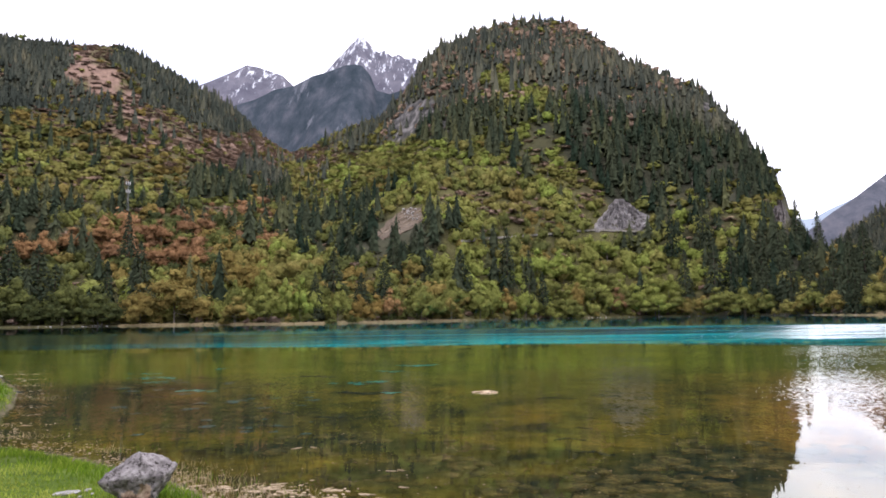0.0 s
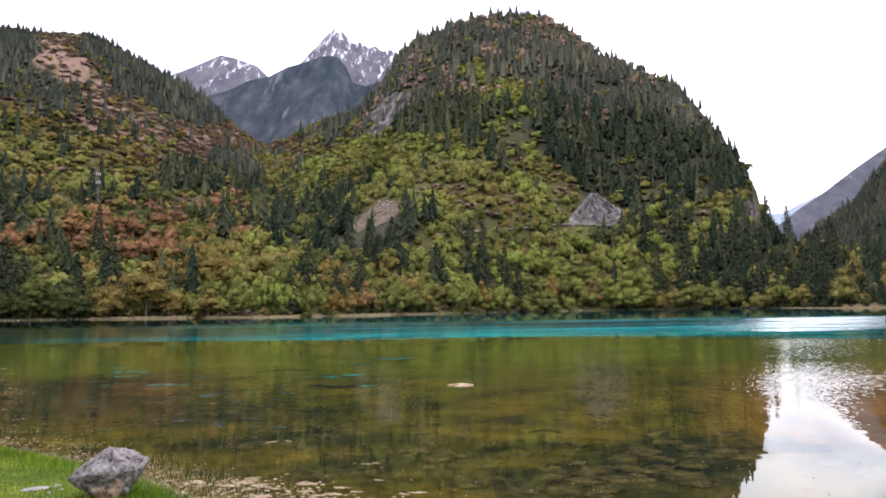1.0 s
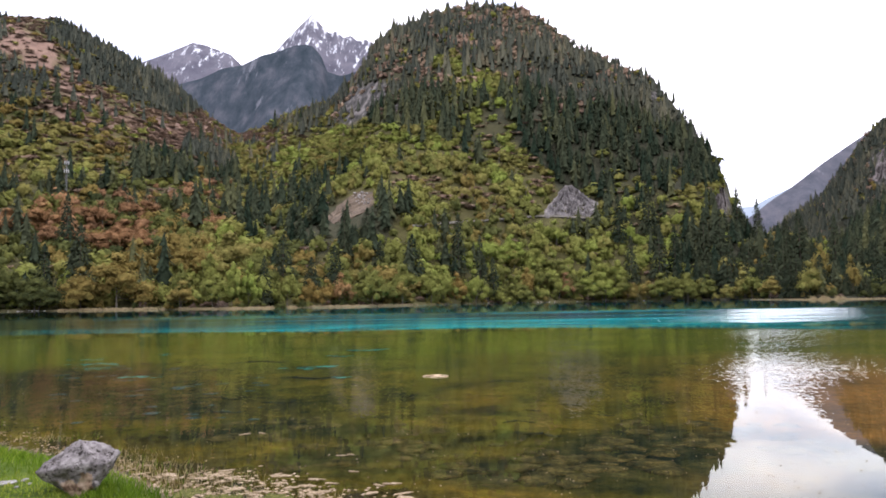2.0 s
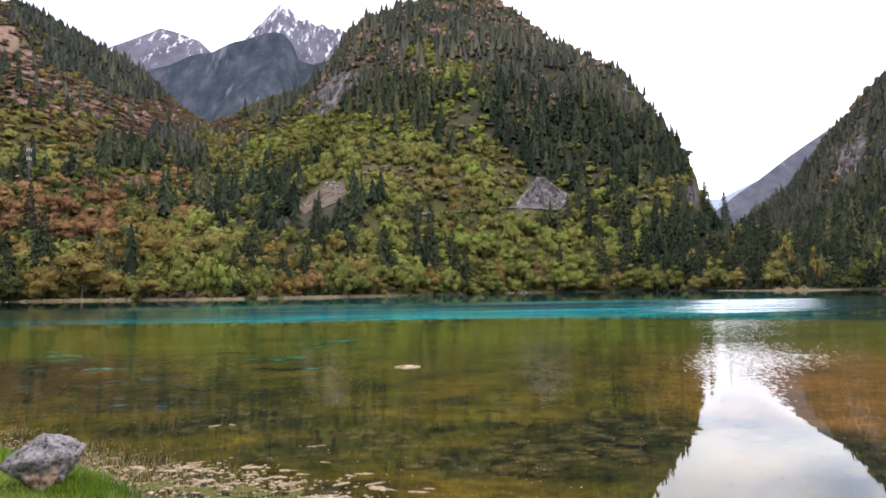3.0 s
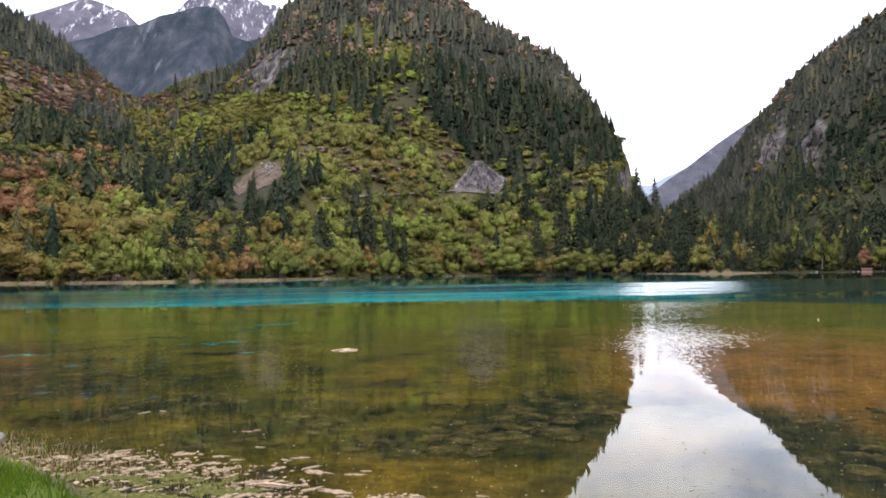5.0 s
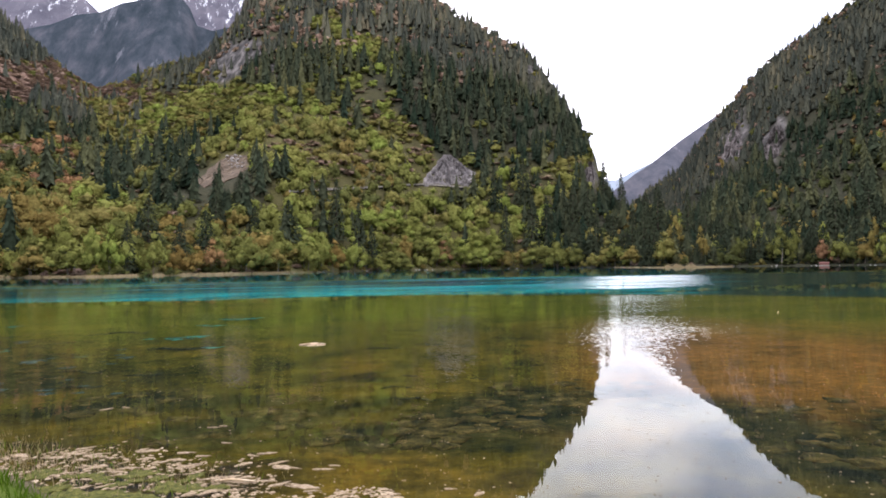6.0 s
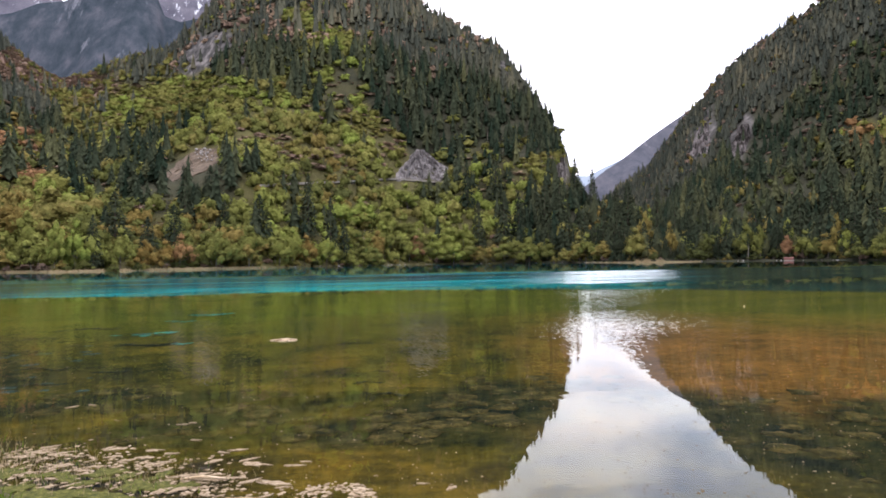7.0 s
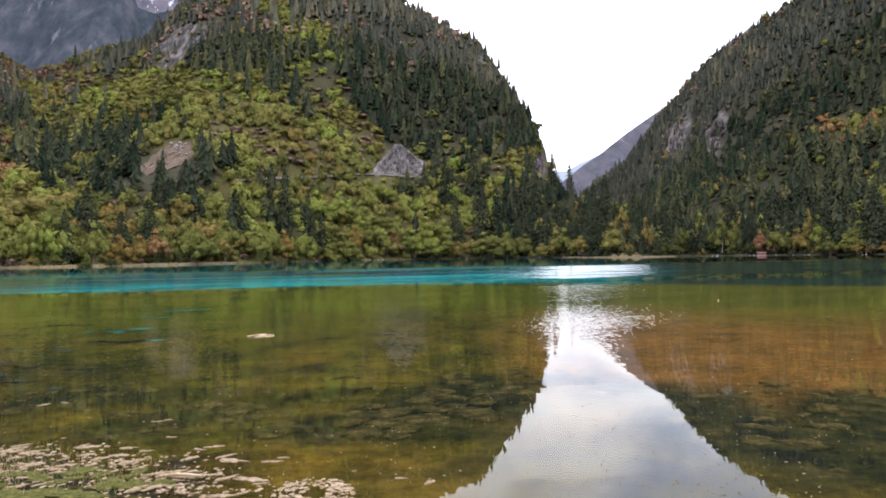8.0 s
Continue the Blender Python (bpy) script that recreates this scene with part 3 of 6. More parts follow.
water = tagged(new("water", bm_mesh("water", bm, M_WATER)), "still clear turquoise and olive mountain lake water", "lake", kind="structure")
water.visible_shadow = False


def far_range(name, label, rows, depth, mat, seed, rough, power=1.3, snow=None, step=0.12):
    """A far mountain: crest by bearing, height angle and distance, with a gullied front."""
    az = np.arange(rows[0][0], rows[-1][0] + 1e-6, step)
    s = np.linspace(0, 1.25, 70)
    A, S = np.meshgrid(az, s)
    el, dc = knots(rows, A, 1), knots(rows, A, 2)
    R = dc - depth * (1 - S)
    X, Y = R * np.sin(np.radians(A)), R * np.cos(np.radians(A))
    zc = dc * np.tan(np.radians(el))
    U, W = np.radians(A) * dc, S * depth * 0.35
    fine = 5 if rough > 30 else 2
    ridges = np.abs(grid_noise(U, W, rough * 5, seed, fine))
    Z = np.where(S <= 1, zc * S ** power, zc * (1 - (S - 1) * 1.6)) + (grid_noise(U, W, rough * 4, seed + 40, fine - 1) * rough * 0.7 - ridges * rough) * np.clip(S * 2, 0, 1) * np.clip(0.04 + np.abs(1 - S) * 4, 0, 1)
    n, m = A.shape
    i, j = np.meshgrid(np.arange(n - 1), np.arange(m - 1), indexing="ij")
    q = np.stack([i * m + j, i * m + j + 1, (i + 1) * m + j + 1, (i + 1) * m + j], -1).reshape(-1, 4)
    at = {"snow": np.clip((Z - snow[0]) / (snow[1] - snow[0]), -1, 1).ravel()} if snow else None
    tagged(new(name, mesh_of(name, np.stack([X, Y, Z], -1).reshape(-1, 3), q, mat, smooth=True, attrs=at)), label, "mountain", kind="structure")


far_range("backdrop_snow_peak", "snow-streaked grey rock peaks behind the valley",
          ((-34, 12, 4200), (-24, 16, 4200), (-20.3, 18.4, 4150), (-18.1, 19.4, 4150), (-16.4, 20.3, 4150), (-15.4, 20.2, 4150), (-13.5, 19.7, 4150), (-12.4, 18.8, 4150), (-10.5, 19.6, 4150),
           (-8.9, 21.3, 4100), (-7.6, 22.6, 4100), (-6.85, 23.3, 4100), (-6.1, 22.5, 4100), (-5.4, 21.9, 4100), (-4.8, 22.1, 4100), (-4.2, 21.6, 4100), (-3.6, 21.8, 4100), (-3.0, 21.4, 4100), (-2.3, 21.5, 4100), (-1.4, 21.1, 4100), (2, 20.5, 4150), (8, 17, 4200)),
          1900, M_SNOW, 201, 75, 1.15, snow=(900, 1750))
far_range("backdrop_dark_mountain", "dark forested mountain below the snow line, blued by painted haze",
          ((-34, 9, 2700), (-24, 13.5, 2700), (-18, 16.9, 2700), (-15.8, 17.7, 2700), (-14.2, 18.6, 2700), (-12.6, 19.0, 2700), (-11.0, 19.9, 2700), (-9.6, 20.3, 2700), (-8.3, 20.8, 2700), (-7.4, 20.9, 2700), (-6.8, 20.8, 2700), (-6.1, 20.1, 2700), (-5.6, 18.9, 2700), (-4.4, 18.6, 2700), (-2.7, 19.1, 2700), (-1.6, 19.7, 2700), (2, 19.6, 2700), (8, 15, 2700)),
          1300, M_HAZED_FOREST, 301, 60, 1.2)
far_range("backdrop_far_slope", "bare slope closing the side valley, grey-blue with painted haze",
          ((25, 3.6, 2600), (28.9, 6.3, 2600), (30.2, 7.3, 2600), (31.5, 8.1, 2600), (33.8, 9.8, 2600), (36.5, 11.5, 2600), (40, 13.5, 2600), (48, 16, 2600)), 480, M_HAZED_SLOPE, 401, 16, 1.1)
far_range("backdrop_blue_slope", "distant mountain slope, pale blue with painted haze",
          ((24, 7.6, 3900), (27.5, 6.9, 3900), (28.8, 6.9, 3900), (30, 7.5, 3900), (32, 8.3, 3900), (36, 9, 3900)), 600, M_HAZE_BLUE, 501, 20, 1.2)


# ---------------------------------------------------------------- tree shapes
def unit(v):
    return v / np.maximum(np.linalg.norm(v, axis=1, keepdims=True), 1e-6)


def lifted(v):
    """Shading directions kept from facing down, which brightens the undersides of crowns."""
    return unit(np.stack([v[:, 0], v[:, 1], np.maximum(v[:, 2], 0.12)], 1)).astype(np.float32)


def cone_form(v, r):
    """Directions in which the sides of a conifer's crown face, tilted up to brighten them."""
    out = unit(v * (1, 1, 0)) + r.normal(0, 0.16, v.shape)
    return unit(out + (0, 0, 0.9)).astype(np.float32)


def far_conifer(seed, boughs=46, broad=1.0):
    """A spruce for the far slopes: a thin trunk, a slim dark core and many drooping boughs; 1 m high."""
    r = np.random.default_rng(seed)
    vs, fs = [], []
    tv, tf = tube([(0, 0, -0.05), (0, 0, 0.5)], [0.014, 0.008], 3)
    vs += [tuple(v) for v in tv]
    fs += [tuple(f) for f in tris(tf)]
    c = len(vs)
    vs.append((0, 0, 0.96))
    for ring, (z0, q0) in enumerate(((0.52, 0.075), (0.10, 0.13))):
        for j in range(6):
            th, q = 2 * math.pi * (j + 0.5 * ring) / 6, q0 * r.uniform(0.75, 1.15)
            vs.append((q * math.cos(th), q * math.sin(th), z0 + r.normal(0, 0.03)))
    for j in range(6):
        k = (j + 1) % 6
        fs += [(c, c + 1 + j, c + 1 + k), (c + 1 + j, c + 7 + j, c + 1 + k), (c + 1 + k, c + 7 + j, c + 7 + k)]
    slim = r.uniform(0.85, 1.15)
    for k in range(boughs):
        u = (k + r.uniform(0, 1)) / boughs
        z0 = 0.12 + 0.86 * u ** 1.1
        q = (0.245 * (1 - u) ** 0.62 + 0.02) * r.uniform(0.55, 1.2) * slim
        th = 2.4 * k + r.uniform(-0.5, 0.5)
        half = r.uniform(0.34, 0.62) * broad
        drop = q * r.uniform(0.35, 0.9)
        c = len(vs)
        vs += [(0, 0, z0 + 0.03 + 0.25 * q), (q * math.cos(th), q * math.sin(th), z0 - drop),
               (0.72 * q * math.cos(th + half), 0.72 * q * math.sin(th + half), z0 - drop * 0.5 - 0.01), (0.72 * q * math.cos(th - half), 0.72 * q * math.sin(th - half), z0 - drop * 0.5 - 0.01)]
        fs += [(c, c + 1, c + 2), (c, c + 3, c + 1)] if k % 3 else [(c, c + 3, c + 1)]
    vs = np.array(vs, np.float32)
    return vs, np.array(fs, np.int32), cone_form(vs, r)


def lumps(r, lobes, detail, keep=1.0, uneven=0.14, up=0.35):
    """The dense inner mass of a crown: one uneven lump for each lobe (x, y, z, rx, rz)."""
    bm = bmesh.new()
    bmesh.ops.create_icosphere(bm, subdivisions=detail, radius=1.0)
    ball = np.array([v.co for v in bm.verts], np.float32)
    faces = np.array([[v.index for v in f.verts] for f in bm.faces], np.int32)
    bm.free()
    middle = np.mean([b[:3] for b in lobes], axis=0)
    V, F, N, n = [], [], [], 0
    for x, y, z, rx, rz in lobes:
        v = ball * r.uniform(1 - uneven, 1 + uneven, (len(ball), 1)) * (rx * keep, rx * keep, rz * keep) + (x, y, z)
        V.append(v), F.append(faces + n)
        # up turns the shading skyward, so lower sides stay lighter
        N.append(unit(ball * 0.9 + unit(v - middle) * 0.5 + (0, 0, up)))
        n += len(v)
    return np.concatenate(V).astype(np.float32), np.concatenate(F), lifted(np.concatenate(N))


def leaf_cloud(r, lobes, count, size):
    """Leaf clumps as bent quads spread through lobes (x, y, z, rx, rz)."""
    lobes = np.array(lobes)
    w = lobes[:, 3] ** 2 * lobes[:, 4]
    pick = r.choice(len(lobes), count, p=w / w.sum())
    d = r.normal(size=(count, 3))
    d /= np.linalg.norm(d, axis=1, keepdims=True)
    rad = r.uniform(0.55, 1.0, (count, 1)) ** 0.5 * r.uniform(0.88, 1.14, (count, 1))
    c = lobes[pick, :3] + d * rad * np.stack([lobes[pick, 3], lobes[pick, 3], lobes[pick, 4]], 1)
    nrm = d * 1.0 + r.normal(size=(count, 3)) * 0.36 + np.array([0, 0, 0.4])
    nrm /= np.linalg.norm(nrm, axis=1, keepdims=True)
    a = np.cross(nrm, r.normal(size=(count, 3)))
    a /= np.linalg.norm(a, axis=1, keepdims=True)
    b = np.cross(nrm, a)
    sz = size * r.uniform(0.6, 1.35, (count, 1))
    p = [c - a * sz - b * sz * 0.3, c + b * sz * 0.75 - nrm * sz * 0.25, c + a * sz + b * sz * 0.2, c - b * sz * 0.8 + nrm * sz * 0.15]
    v = np.stack(p, 1).reshape(-1, 3)
    q = np.arange(count * 4).reshape(-1, 4)
    whole = unit((c - np.average(lobes[:, :3], axis=0, weights=w)) * (1, 1, 1.2))
    form = unit(d * 0.8 + whole * 0.7 + r.normal(0, 0.2, d.shape) + (0, 0, 0.45))
    return v.astype(np.float32), tris(q), np.repeat(lifted(form), 4, axis=0)


def far_broadleaf(seed, lobe_count, detail, count, tall, size, up=0.35):
    """A broadleaf tree or bush for the far slopes, leafy down to the ground: lumps with leaf clumps round them; 1 m across."""
    r = np.random.default_rng(seed)
    lobes = [(0.0, 0.0, tall * 0.42, 0.36, tall * 0.44)]
    for k in range(lobe_count - 1):
        th = 2.4 * k + r.uniform(-0.5, 0.5)
        q = r.uniform(0.16, 0.3)
        lobes.append((q * math.cos(th), q * math.sin(th), tall * r.uniform(0.25, 0.65), r.uniform(0.18, 0.26), tall * r.uniform(0.2, 0.3)))
    v, f, form = lumps(r, lobes, detail, 0.68, 0.25, up)
    lv, lf, lform = leaf_cloud(r, lobes, count, size)
    v, f = joined([(v, f), (lv, lf)])
    return v, f, np.concatenate([form, lform])


NEAR_CONIFERS = [far_conifer(100 + k, 50, 0.75) for k in range(6)]
MID_CONIFERS = [far_conifer(110 + k, 38, 0.85) for k in range(6)]
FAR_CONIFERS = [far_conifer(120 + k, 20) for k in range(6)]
NEAR_BROAD = [far_broadleaf(200 + k, 4, 1, 66, 0.9 + 0.1 * (k % 3), 0.076, 0.5) for k in range(6)]
FAR_BROAD = [far_broadleaf(220 + k, 2, 1, 34, 0.9 + 0.1 * (k % 3), 0.115, 0.75) for k in range(6)]
FAR_BRUSH = [far_broadleaf(240 + k, 1, 1, 20, 0.8, 0.135, 1.3) for k in range(5)]


def plant(protos, pts, high, wide, tint):
    """Repeats shapes over places; returns vertices, faces, tints and crown directions of one joined mesh."""
    which = rng.integers(0, len(protos), len(pts))
    V, F, T, N, n = [], [], [], [], 0
    for k, (pv, pf, *form) in enumerate(protos):
        ix = np.nonzero(which == k)[0]
        if not len(ix):
            continue
        th = rng.uniform(0, 2 * np.pi, len(ix))
        c, s = np.cos(th)[:, None], np.sin(th)[:, None]
        w, h = wide[ix][:, None], high[ix][:, None]
        x = (pv[None, :, 0] * c - pv[None, :, 1] * s) * w + pts[ix, 0][:, None]
        y = (pv[None, :, 0] * s + pv[None, :, 1] * c) * w + pts[ix, 1][:, None]
        zz = pv[None, :, 2] * h + pts[ix, 2][:, None]
        V.append(np.stack([x, y, zz], -1).reshape(-1, 3))
        F.append((pf[None] + (np.arange(len(ix)) * len(pv))[:, None, None] + n).reshape(-1, 3))
        T.append(np.repeat(tint[ix], len(pv)))
        if form:
            fv = form[0]
            N.append(np.stack([fv[None, :, 0] * c - fv[None, :, 1] * s, fv[None, :, 0] * s + fv[None, :, 1] * c, np.repeat(fv[None, :, 2], len(ix), 0)], -1).reshape(-1, 3))
        n += len(ix) * len(pv)
    return np.concatenate(V), np.concatenate(F), np.concatenate(T), np.concatenate(N) if N else None


# ---------------------------------------------------------------- what grows where
# stands: bearing, height angle, half widths, share of conifer, green, olive, rust, brown (the rest is bare)
STANDS_A = (
    (4.6, 19.4, 1.5, 1.0, 0.02, 0.68, 0.25, 0, 0.02),
    (6.6, 18.9, 1.8, 1.1, 0.02, 0.70, 0.22, 0, 0.03),
    (8.8, 17.6, 1.6, 1.2, 0.03, 0.68, 0.20, 0, 0.04),
    (10.4, 15.9, 1.3, 1.3, 0.22, 0.56, 0.16, 0, 0.06),
    (5.6, 16.2, 2.6, 1.5, 0.36, 0.42, 0.12, 0, 0.08),
    (2.4, 17.2, 1.2, 1.4, 0.42, 0.4, 0.1, 0, 0.08),
    (7.5, 13.6, 3.0, 1.1, 0.42, 0.34, 0.12, 0, 0.12),
    (4, 21, 9, 3.5, 0.62, 0.02, 0.03, 0, 0.33),
    (10.5, 21.5, 3.5, 2, 0.52, 0.01, 0.04, 0, 0.43),
    (14, 17, 5.5, 4.5, 0.70, 0.02, 0.04, 0, 0.24),
)
STANDS_B = (
    (18, 12.5, 6, 3.5, 0.9, 0.03, 0.02, 0, 0.05),
    (23, 12, 3.5, 4, 0.92, 0.04, 0.04, 0, 0.06),
    (0, 18, 4, 3, 0.64, 0.05, 0.06, 0, 0.25),
    (-7, 14.7, 2.5, 1.0, 0.42, 0.10, 0.22, 0, 0.26),
    (-4, 11.6, 6, 2.6, 0.02, 0.38, 0.44, 0, 0.15),
    (3, 11, 4, 2.5, 0.03, 0.30, 0.38, 0, 0.28),
    (8, 10, 5, 2.5, 0.08, 0.29, 0.34, 0, 0.28),
    (8, 5, 8, 2.6, 0.06, 0.66, 0.20, 0, 0.08),
    (16, 4, 5, 2.5, 0.16, 0.58, 0.16, 0, 0.1),
    (20, 6.5, 3.5, 3, 0.5, 0.26, 0.16, 0, 0.08),
)
STANDS_C = (
    (24, 6.5, 3, 1.5, 0.25, 0.2, 0.4, 0, 0.15),
    (-5, 5.6, 4.5, 2.2, 0.62, 0.2, 0.08, 0, 0.1),
    (-10, 6.8, 3.5, 1.6, 0.5, 0.28, 0.08, 0, 0.14),
    (-8, 8.6, 3, 1.2, 0.24, 0.38, 0.26, 0, 0.12),
    (-17, 10.6, 2.8, 1.1, 0.78, 0.05, 0.07, 0, 0.10),
    (-22.3, 12, 2, 1.2, 0.03, 0.10, 0.32, 0, 0.50),
    (-11.5, 11.4, 2.6, 1.2, 0.06, 0.22, 0.38, 0, 0.30),
    (-12.5, 13.2, 3.5, 1.0, 0.03, 0.03, 0.09, 0, 0.82),
    (-18.5, 14, 4.5, 1.5, 0.03, 0.02, 0.04, 0, 0.88),
    (-23, 14.6, 2.8, 1.8, 0.05, 0.02, 0.06, 0, 0.82),
)
STANDS_D = (
    (-25.5, 16.8, 1.6, 1.3, 0.07, 0.055, 0.085, 0, 0.66),
    (-28, 18.6, 1.5, 1.3, 0.05, 0.035, 0.065, 0, 0.65),
    (-28.5, 15.6, 3, 1.2, 0.30, 0.05, 0.12, 0, 0.48),
    (-18, 8.4, 4.5, 1.0, 0.20, 0.34, 0.16, 0.08, 0.20),
    (-24, 6.0, 5, 1.3, 0.09, 0.34, 0.20, 0.28, 0.08),
    (-17, 5.8, 3, 1.2, 0.05, 0.32, 0.32, 0.22, 0.08),
    (-31.5, 12.8, 3.5, 1.5, 0.08, 0.20, 0.42, 0, 0.26),
    (-25.5, 12.6, 2.5, 1.2, 0.03, 0.12, 0.30, 0, 0.50),
    (-30, 10.4, 5, 1.5, 0.05, 0.24, 0.45, 0, 0.24),
    (-24, 10.4, 3, 1.0, 0.05, 0.22, 0.38, 0, 0.32),
)
STANDS_E = (
    (-33, 16.8, 3, 1.6, 0.78, 0.02, 0.04, 0, 0.14),
    (-33, 19, 4, 1.6, 0.84, 0.02, 0.04, 0, 0.08),
    (-22, 18.2, 3, 2.2, 0.88, 0.01, 0.02, 0, 0.08),
    (-18, 16, 3.5, 1.2, 0.84, 0.01, 0.03, 0, 0.11),
    (-32, 7.5, 4, 1.4, 0.45, 0.34, 0.10, 0, 0.1),
    (-32, 3.5, 6, 2.5, 0.2, 0.68, 0.06, 0, 0.04),
    (-20, 3, 6, 2.2, 0.05, 0.58, 0.29, 0, 0.08),
    (-9, 2.5, 6, 2, 0.06, 0.64, 0.20, 0, 0.1),
    (32, 3.5, 6, 3, 0.78, 0.14, 0.06, 0, 0.02),
    (40, 4, 6, 3, 0.84, 0.09, 0.04, 0, 0.03),
)
STANDS_F = (
    (50, 4.5, 6, 3, 0.8, 0.14, 0.03, 0, 0.03),
    (50.5, 8.6, 2.8, 1.1, 0.06, 0.34, 0.24, 0.3, 0.02),
    (38, 9, 6, 4, 0.80, 0.03, 0.03, 0, 0.12),
    (44, 14, 7, 5, 0.84, 0.02, 0.02, 0, 0.12),
    (54, 14, 6, 8, 0.84, 0.03, 0.02, 0, 0.11),
)
STANDS = STANDS_A + STANDS_B + STANDS_C + STANDS_D + STANDS_E + STANDS_F


def stand_kind(az, el, wob_x, wob_y, x, y, loose):
    """0 conifer, 1 green, 2 olive, 3 rust, 4 brown, 5 bare; like grows beside like, the more so the less loose."""
    rows = np.array(STANDS)
    d = np.stack([oval(az + wob_x, el + wob_y * 0.6, *r[:4]) for r in rows])
    near = rows[np.argmin(d, 0)]
    cum = np.cumsum(near[:, 4:9], 1)
    u = grid_noise(x, y, 30, 85, 2) + rng.normal(0, loose, len(az))
    u = (np.argsort(np.argsort(u)) + 0.5) / len(u)
    return (u[:, None] > cum).sum(1)


def conifer_share(az, el):
    """Share of conifers in the nearest stand."""
    rows = np.array(STANDS)
    best, share = np.full(len(az), 1e9), np.zeros(len(az))
    for r in rows:
        d = oval(az, el, *r[:4])
        share = np.where(d < best, r[4], share)
        best = np.minimum(best, d)
    return share


build_ground()


def scatter(step, lo=6.0):
    """Places on the slopes in front of the crests, on a shaken grid."""
    gx, gy = np.meshgrid(np.arange(-760, 900, step), np.arange(60, 1300, step))
    x, y = (gx + rng.uniform(-0.9, 0.9, gx.shape) * step).ravel(), (gy + rng.uniform(-0.9, 0.9, gy.shape) * step).ravel()
    az, r = np.degrees(np.arctan2(x, y)), np.hypot(x, y)
    ok = (az > -36.5) & (az < 54.5) & (r > 200) & (r < 1300)
    x, y, az, r = x[ok], y[ok], az[ok], r[ok]
    z, s, wet, deep, dn = land(x, y)
    el = np.degrees(np.arctan2(z - EYE, r))
    ok = (wet < -lo) & (s < 0.997) & (dn < 0)
    return x[ok], y[ok], z[ok], az[ok], el[ok], r[ok], s[ok]


def clear_of(az, el):
    """True where the ground carries plants: off the cliffs, the scar, the rock face and the road."""
    wob = rng.uniform(-0.25, 0.25, len(az))
    bare = ((blot(az, el, CLIFFS, wob) > 0.5) | (blot(az, el + 0.7, CLIFFS, wob) > 0.5)) & (rng.uniform(0, 1, len(az)) < 0.8)
    bare |= (blot(az, el, SCREES[:3], wob) > 0.5) & (rng.uniform(0, 1, len(az)) < 0.5)
    for rows, lifts in ((SCAR, (0.0, 0.6, 1.2, 1.7)), (FACE, (0.0, 0.5, 1.0))):
        for a0, e0, ra, re in rows:
            for lift in lifts:
                bare |= oval(az, el + lift, a0, e0, ra, re) < 1
    bare |= (az > 3) & (az < 17) & (np.abs(el - 6.2) < 0.3) & (rng.uniform(0, 1, len(az)) < 0.55)
    bare |= (az > -6.6) & (az < -1.6) & (el > 4.6) & (el < 7.0) & (rng.uniform(0, 1, len(az)) < 0.55)
    return ~bare


SCAR = ((-5.1, 7.2, 0.7, 0.8), (-3.9, 8.0, 0.9, 0.8), (-2.6, 8.9, 1.0, 0.55), (-2.0, 8.4, 0.6, 0.5))
FACE = ((14.6, 7.8, 1.6, 1.2), (13.4, 7.2, 1.2, 0.7), (16.2, 7.8, 1.2, 0.55))


def forest(name, mat, label, category, batches):
    """One joined stand from batches of (shapes, places, heights, breadths, tints)."""
    V, F, T, N, n = [], [], [], [], 0
    for protos, pts, high, wide, tint in batches:
        if len(pts):
            v, f, t, form = plant(protos, pts, high, wide, tint)
            V.append(v), F.append(f + n), T.append(t), N.append(form)
            n += len(v)
    tagged(new(name, mesh_of(name, np.concatenate(V), np.concatenate(F), mat, np.concatenate(T), crown=np.concatenate(N))), label, category, kind="stuff")


x, y, z, az, el, r, up_slope = scatter(4.9, 14)
wx, wy = grid_noise(x, y, 60, 7, 3) * 1.0, grid_noise(x, y, 60, 8, 3) * 0.7
pick = clear_of(az, el) & (stand_kind(az, el, wx, wy, x, y, 0.8) == 0) & (rng.uniform(0, 1, len(r)) < np.where(az > 30, 0.85, 0.62)) & ((r > 620) | (el > 10) | (rng.uniform(0, 1, len(r)) < 0.78))
P, dist = np.stack([x, y, z], 1)[pick], r[pick]
n = len(P)
clump = grid_noise(P[:, 0], P[:, 1], 55, 77, 3)
bearing = np.degrees(np.arctan2(P[:, 0], P[:, 1]))
hh = np.where(dist > 620, np.clip(rng.lognormal(2.55, 0.33, n), 5, 24), np.clip(rng.lognormal(2.6, 0.33, n), 6, 24) * np.where((bearing > 28) & (dist < 460), 0.75, 1.0)) * (1 + 0.25 * clump) * np.where((bearing > -6) & (bearing < 27) & (dist > 480), 1.15, 1.0) * np.where((bearing > 29) & (dist > 460), 0.72, 1.0)
hh = hh * np.where(up_slope[pick] > 0.9, 0.62, 1.0)
ww = np.sqrt(hh * 17) * rng.uniform(0.85, 1.4, n)
tt = np.clip(rng.normal(0.40, 0.24, n) + 0.28 * clump - np.where((bearing > 33) & (dist > 460), 0.14, 0.0) - np.where((bearing < -14) & (dist > 620), 0.2, 0.0) + np.where((bearing > 28) & (dist < 460), 0.08, 0.0), 0, 1)
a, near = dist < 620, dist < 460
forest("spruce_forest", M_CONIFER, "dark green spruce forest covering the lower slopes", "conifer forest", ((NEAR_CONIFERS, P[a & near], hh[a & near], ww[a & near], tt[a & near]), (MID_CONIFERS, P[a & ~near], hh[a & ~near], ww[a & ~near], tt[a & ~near])))
